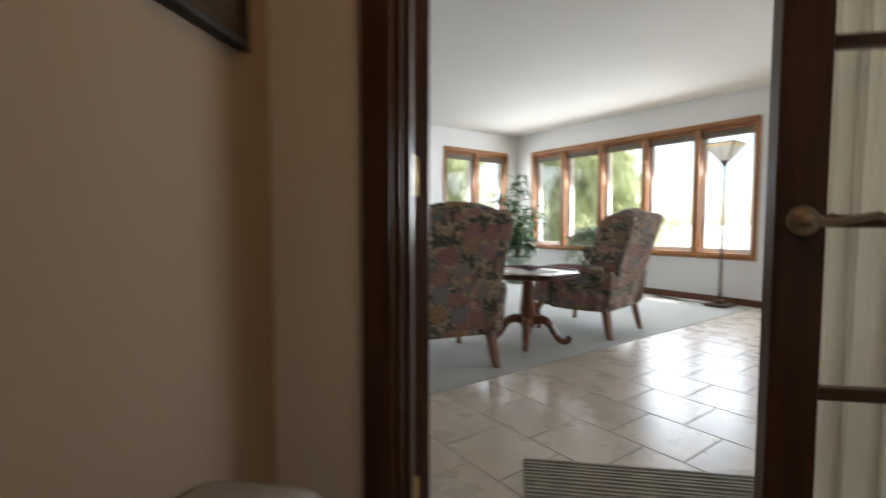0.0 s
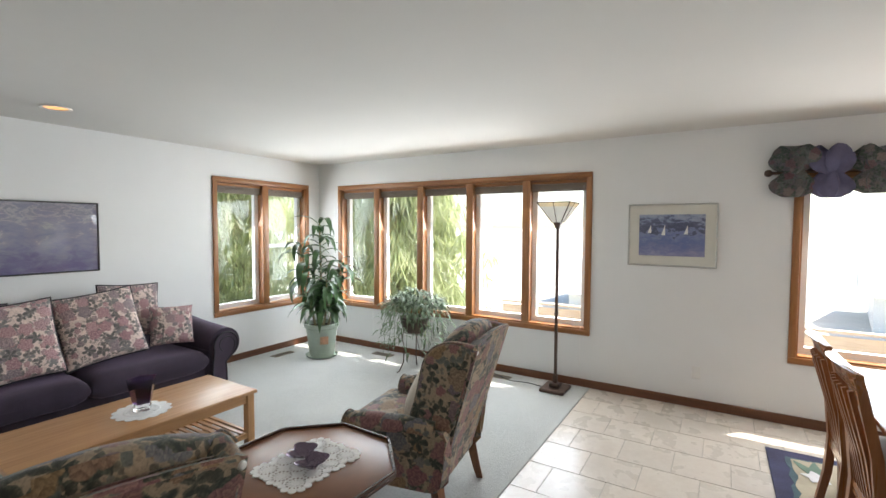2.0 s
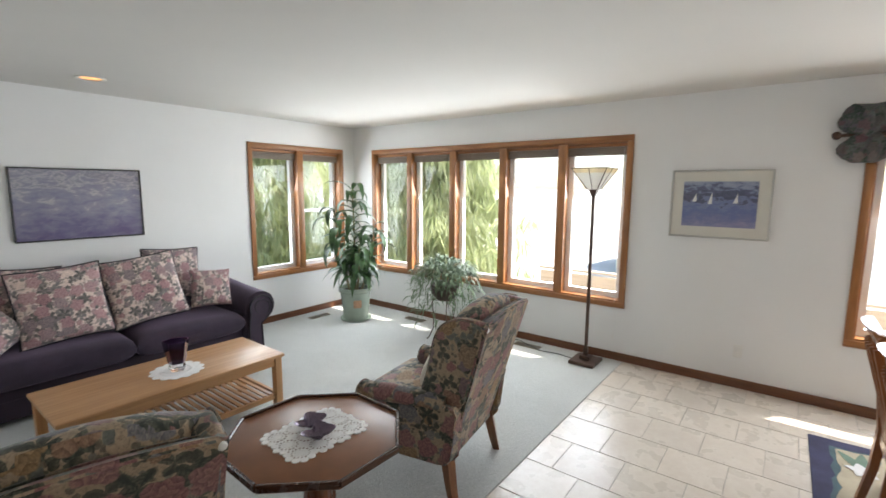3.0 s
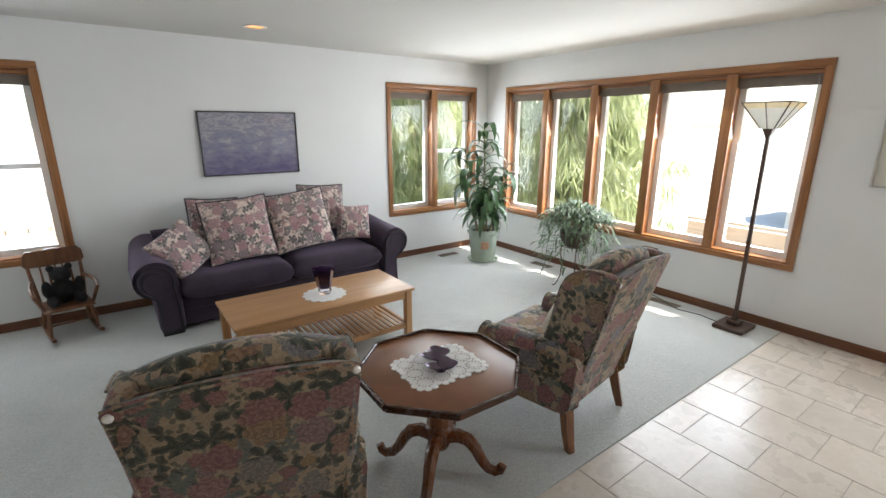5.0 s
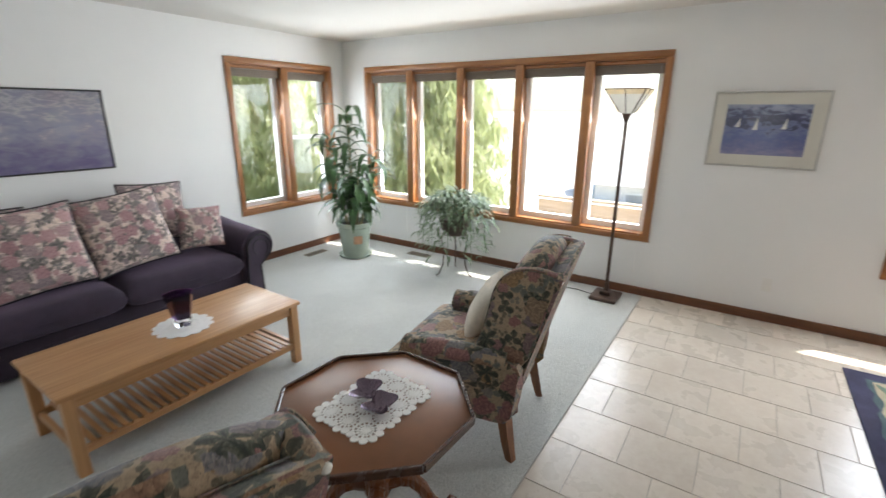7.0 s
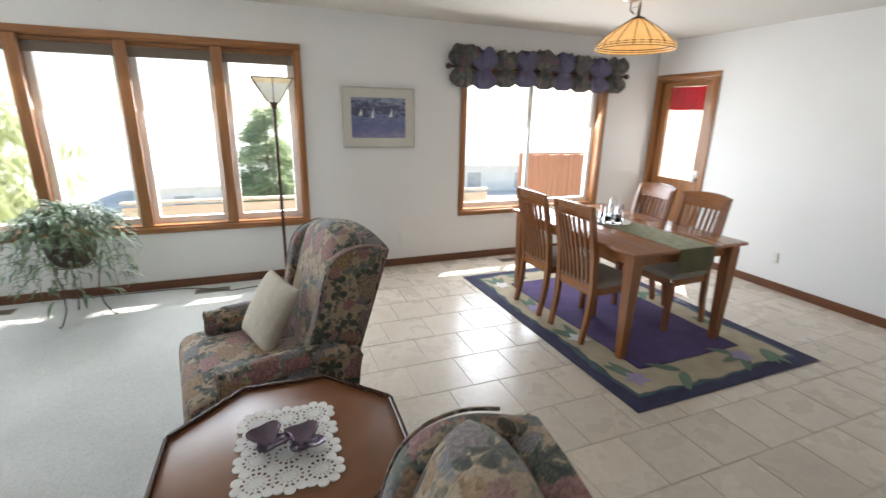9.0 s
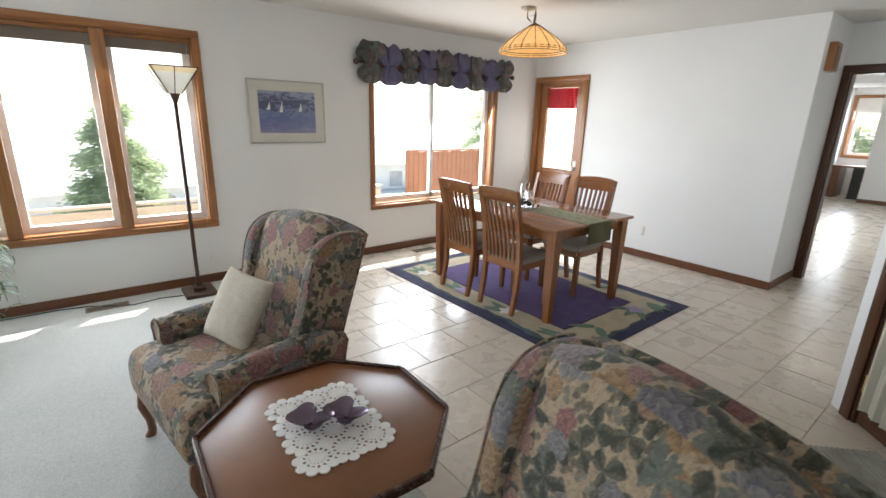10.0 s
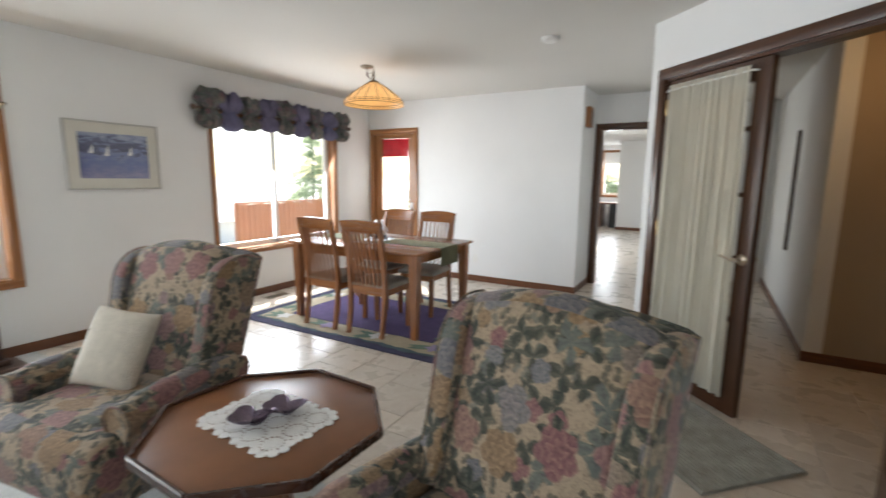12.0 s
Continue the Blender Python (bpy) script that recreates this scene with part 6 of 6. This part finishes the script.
RUNNER = mottled("sage_woven_runner", (0.30, 0.30, 0.20), 0.9, 0.35, 22, 260, 0.4)
OLIVE = mottled("olive_runner_end", (0.10, 0.095, 0.045), 0.85, 0.2, 12, 260, 0.3)
tr = thing("table_runner", pose(4.365, -0.10, RUGZ + 0.789), "sage patterned table runner with olive ends", "table runner")
part("cloth", box(-0.79, 0.79, -0.16, 0.16, 0.0, 0.003), RUNNER, tr)
for s in (-1, 1):
    part("hanging_end", joined(box(s * 0.79 - 0.003, s * 0.79 + 0.003, -0.16, 0.16, -0.17, 0.003), box(s * 0.785 - 0.005, s * 0.785 + 0.005, -0.16, 0.16, 0.0005, 0.0035)), OLIVE, tr)
tray = thing("candle_set", pose(4.40, -0.08, RUGZ + 0.793), "round mirrored tray holding a clear glass candle set", "candle set")
part("tray", lathe([(0.15, 0.0), (0.155, 0.006), (0.15, 0.010), (0.13, 0.008)], 32), mottled("mirror_tray", (0.6, 0.6, 0.6), 0.08, 0.03, 5, 100, 0.01, 1.0), tray)
for x, y, h, r in ((0.0, 0.0, 0.20, 0.040), (0.095, 0.02, 0.13, 0.032), (-0.09, 0.03, 0.13, 0.032), (0.03, -0.095, 0.13, 0.032), (-0.04, 0.095, 0.15, 0.032)):
    g = part("glass", moved(lathe([(r * 0.9, 0.0), (r, 0.01), (r, h), (r - 0.0035, h), (r - 0.004, 0.012), (0.004, 0.010)], 20), pose(x, y, 0.010)), CLEAR, tray)
    part("candle", moved(lathe([(r - 0.007, 0.012), (r - 0.007, 0.012 + h * 0.28), (0.002, 0.012 + h * 0.28)], 16), pose(x, y, 0.010)), BLACK, g)

# valance
vl = thing("window_valance", EAST @ pose(-0.40, 0.0, 2.13), "puffed valance of alternating dark floral and violet cloth", "valance")
part("rod", sweep([(-1.15, 0.07, 0.0), (1.15, 0.07, 0.0)], 0.013, 10), BRONZE, vl)
for s in (-1, 1):
    part("finial", moved(ball(0, 0, 0, 0.03, 0.03, 0.03), pose(s * 1.165, 0.07, 0.0)), BRONZE, vl)
    part("bracket", sweep([(s * 1.06, 0.003, 0.0), (s * 1.06, 0.07, 0.0)], 0.008, 8), BRONZE, vl)
nrnd = random.Random(2)
for k in range(9):
    x = 1.0 - 2.0 * k / 8
    bm = bmesh.new()
    rings = []
    hh = nrnd.uniform(0.93, 1.07)
    for q in range(13):
        u = q / 12
        z = (-0.19 + 0.37 * u) * hh
        prof = 0.115 * math.sin(math.pi * min(1, (u + 0.04) / 0.55)) ** 0.6 if u < 0.50 else 0.052 + 0.075 * abs(math.sin(math.pi * (u - 0.50) / 0.52)) ** 0.7
        ring = []
        for j in range(36):
            a = j * 6.283 / 36
            wob = 1 + 0.14 * math.sin(7 * a + k * 2 + 3 * u) + 0.08 * math.sin(15 * a + k) + 0.12 * u * math.sin(3 * a + k * 1.7)
            ring.append(bm.verts.new((x + prof * 1.22 * wob * math.cos(a), 0.075 + prof * 0.52 * wob * math.sin(a), z + 0.030 * math.sin(3 * a + k * 2.3) * u + 0.012 * math.sin(k * 5.1))))
        rings.append(ring)
    for a, b in zip(rings, rings[1:]):
        for j in range(36):
            bm.faces.new((a[j], a[(j + 1) % 36], b[(j + 1) % 36], b[j]))
    bm.faces.new(rings[0][::-1])
    bm.faces.new(rings[-1])
    part("puff", panelled(bm), LILAC if k % 2 else DARKFLORAL, vl)

# pendant lamp
pl = thing("pendant_lamp", pose(4.57, -0.235, 0), "pleated amber glass pendant lamp on a chain", "pendant lamp")
part("canopy", moved(lathe([(0.065, 0.0), (0.06, -0.018), (0.02, -0.03)], 24), pose(0.05, 0.05, HC)), NICKEL, pl)
part("hook", sweep([(0.0, 0.0, HC), (0.0, 0.0, HC - 0.03), (0.008, 0.0, HC - 0.045), (0.0, 0.0, HC - 0.05)], 0.004, 6), NICKEL, pl)
for k in range(9):
    z = HC - 0.05 - k * 0.014
    ring = sweep([(0.008 * math.cos(a * 6.283 / 10) if k % 2 else 0, 0 if k % 2 else 0.008 * math.cos(a * 6.283 / 10), z + 0.011 * math.sin(a * 6.283 / 10)) for a in range(11)], 0.003, 5)
    part("chain_link", ring, BRONZE, pl)
part("cable", sweep([(0.05, 0.05, HC - 0.02), (0.06, 0.04, HC - 0.09), (0.03, 0.02, HC - 0.12), (0.07, 0.03, HC - 0.07), (0.01, 0.0, HC - 0.06), (0.02, 0.0, HC - 0.13), (0.0, 0.0, HC - 0.18)], 0.004, 6), BRONZE, pl)
AMBERGLOW = mottled("amber_pleated_glass", (0.78, 0.58, 0.32), 0.35, 0.12, 14, 60, 0.05)
bg = AMBERGLOW.node_tree.nodes["Principled BSDF"]
bg.inputs["Emission Color"].default_value = (1.0, 0.56, 0.20, 1)
bg.inputs["Emission Strength"].default_value = 0.12
n = 32
for k in range(n):
    a0, a1 = k * 6.2832 / n, (k + 1) * 6.2832 / n
    am = (a0 + a1) / 2
    bm = bmesh.new()
    prof = [(0.045, 2.405), (0.14, 2.345), (0.235, 2.275), (0.288, 2.225), (0.300, 2.205), (0.300, 2.178)]
    rows = [[bm.verts.new((r * math.cos(a) * q, r * math.sin(a) * q, z)) for a, q in ((a0, 1.0), (am, 1.018), (a1, 1.0))] for r, z in prof]
    for p, q in zip(rows, rows[1:]):
        for j in range(2):
            bm.faces.new((p[j], p[j + 1], q[j + 1], q[j]))
    bmesh.ops.solidify(bm, geom=bm.faces[:], thickness=0.003)
    part("shade_panel", bm, AMBERGLOW, pl)
for r, z, th in ((0.296, 2.212, 0.004), (0.304, 2.178, 0.003), (0.303, 2.196, 0.003)):
    part("shade_band", sweep([(r * math.cos(a * 6.283 / 40), r * math.sin(a * 6.283 / 40), z) for a in range(41)], th, 6), BRONZE, pl)
for k in range(16):
    a = k * 6.2832 / 16
    part("shade_rib", sweep([(r * math.cos(a), r * math.sin(a), z) for r, z in ((0.048, 2.407), (0.143, 2.348), (0.238, 2.278), (0.291, 2.227), (0.304, 2.207), (0.304, 2.178))], 0.0028, 5), BRONZE, pl)
part("shade_cap", lathe([(0.012, 2.43), (0.05, 2.412), (0.055, 2.400)], 24), BRONZE, pl)

# ---- entry and far room ----
en = thing("entry_lamp", pose(0.55, -0.20, HC), "lit flush ceiling lamp with an amber glass bowl", "ceiling lamp")
part("ceiling_plate", lathe([(0.12, 0.0), (0.12, -0.02), (0.10, -0.03)], 24), BRONZE, en)
part("bowl", lathe([(0.17, -0.05), (0.16, -0.08), (0.10, -0.12), (0.01, -0.13)], 28), glowing("lit_amber_bowl", (1.0, 0.62, 0.28), 1.6, (0.8, 0.6, 0.4)), en)
part("finial", lathe([(0.015, -0.125), (0.012, -0.15), (0.002, -0.16)], 12), BRONZE, en)
bulb("entry_bulb", (0.45, -0.10, 2.28), 1.05, (1.0, 0.60, 0.28), 0.10)
st = thing("entry_stool", DIAG @ pose(-0.49, 0.56, 0.03), "grey upholstered low stool against the entry wall", "stool")
GREY = mottled("grey_cloth", (0.36, 0.34, 0.31), 0.9, 0.1, 8, 250, 0.3)
part("seat", moved(cushion(0.24, 0.66, 0.12, 12, 6), pose(0, 0, 0.43)), GREY, st)
part("frame", box(-0.10, 0.10, -0.30, 0.30, 0.34, 0.39, 0.005, 1), LEGWOOD, st)
for sx in (-1, 1):
    for sy in (-1, 1):
        part("leg", sweep([(sx * 0.085, sy * 0.28, -0.03), (sx * 0.085, sy * 0.28, 0.34)], [0.014, 0.02], 4, True), LEGWOOD, st)
wt = thing("wall_rail", pose(0.72, -2.35, 1.35), "narrow dark upright wooden strip on the corridor wall", "wall trim")
part("strip", box(0.001, 0.03, -0.03, 0.03, -0.62, 0.62, 0.005, 1), DARKZ, wt)
desk = thing("desk", pose(4.19, -11.40, 0), "dark desk by the far room window", "desk")
part("desktop", box(-0.39, 0.39, -0.35, 0.35, 0.72, 0.76, 0.006, 1), LEGWOOD, desk)
for sd, mat in ((-1, BLACK), (1, LEGWOOD)):
    part("pedestal", box(sd * 0.25 - 0.13, sd * 0.25 + 0.13, -0.33, 0.33, 0.0, 0.72, 0.006, 1), mat, desk)
    for k in range(3):
        part("drawer", box(sd * 0.25 - 0.12, sd * 0.25 + 0.12, 0.33, 0.345, 0.05 + 0.22 * k, 0.25 + 0.22 * k, 0.004, 1), mat, desk)


# ---- floor tiles ----
PX, PY, GAP = 0.355, 0.350, 0.0040


def tile_mesh(w, d):
    bm = bmesh.new()
    t = 0.002
    lo = [bm.verts.new((x, y, -0.006)) for x, y in ((0, 0), (w, 0), (w, d), (0, d))]
    md = [bm.verts.new((x, y, -0.0015)) for x, y in ((0, 0), (w, 0), (w, d), (0, d))]
    hi = [bm.verts.new((x, y, 0.0)) for x, y in ((t, t), (w - t, t), (w - t, d - t), (t, d - t))]
    for a, b in ((lo, md), (md, hi)):
        for k in range(4):
            bm.faces.new((a[k], a[(k + 1) % 4], b[(k + 1) % 4], b[k]))
    bm.faces.new(hi)
    me = bpy.data.meshes.new("tile")
    bm.to_mesh(me)
    bm.free()
    me.materials.append(TILE)
    return me


floor_ob = bpy.data.objects["floor"]
shared = {}
far_vs, far_fs = [], []
count = 0
for i in range(-17, 8):
    xa = 4.064 + PX * i
    off = 1.855 if i % 2 else 2.030
    for k in range(-41, 3):
        ya = off + PY * k
        x0, x1, y0, y1 = xa + GAP / 2, xa + PX - GAP / 2, ya + GAP / 2, ya + PY - GAP / 2
        x1, y1 = min(x1, 6.155 if y1 > YS - 0.1 else 4.59), min(y1, 2.204)
        if x1 - x0 < 0.03 or y1 - y0 < 0.03 or (y0 > 2.0 and x1 < -0.4):
            continue
        near = y0 > -2.6 and x0 > -0.2 and (x0 + y0 > 0.9 or y0 > -0.4) and count < 300
        if near:
            key = (round(x1 - x0, 3), round(y1 - y0, 3))
            if key not in shared:
                shared[key] = tile_mesh(*key)
            o = new("tile", shared[key])
            o.location = (x0, y0, 0)
            o.parent = floor_ob
            count += 1
        else:
            n = len(far_vs)
            far_vs += [(x0, y0, 0), (x1, y0, 0), (x1, y1, 0), (x0, y1, 0), (x0, y0, -0.012), (x1, y0, -0.012), (x1, y1, -0.012), (x0, y1, -0.012)]
            far_fs += [(n, n + 1, n + 2, n + 3), (n, n + 4, n + 5, n + 1), (n + 1, n + 5, n + 6, n + 2), (n + 2, n + 6, n + 7, n + 3), (n + 3, n + 7, n + 4, n)]
me = bpy.data.meshes.new("far_tiles")
me.from_pydata(far_vs, [], far_fs)
me.materials.append(TILE)
ft_ob = new("far_tiles", me)
ft_ob.parent = floor_ob
ft_ob["kind"] = "stuff"
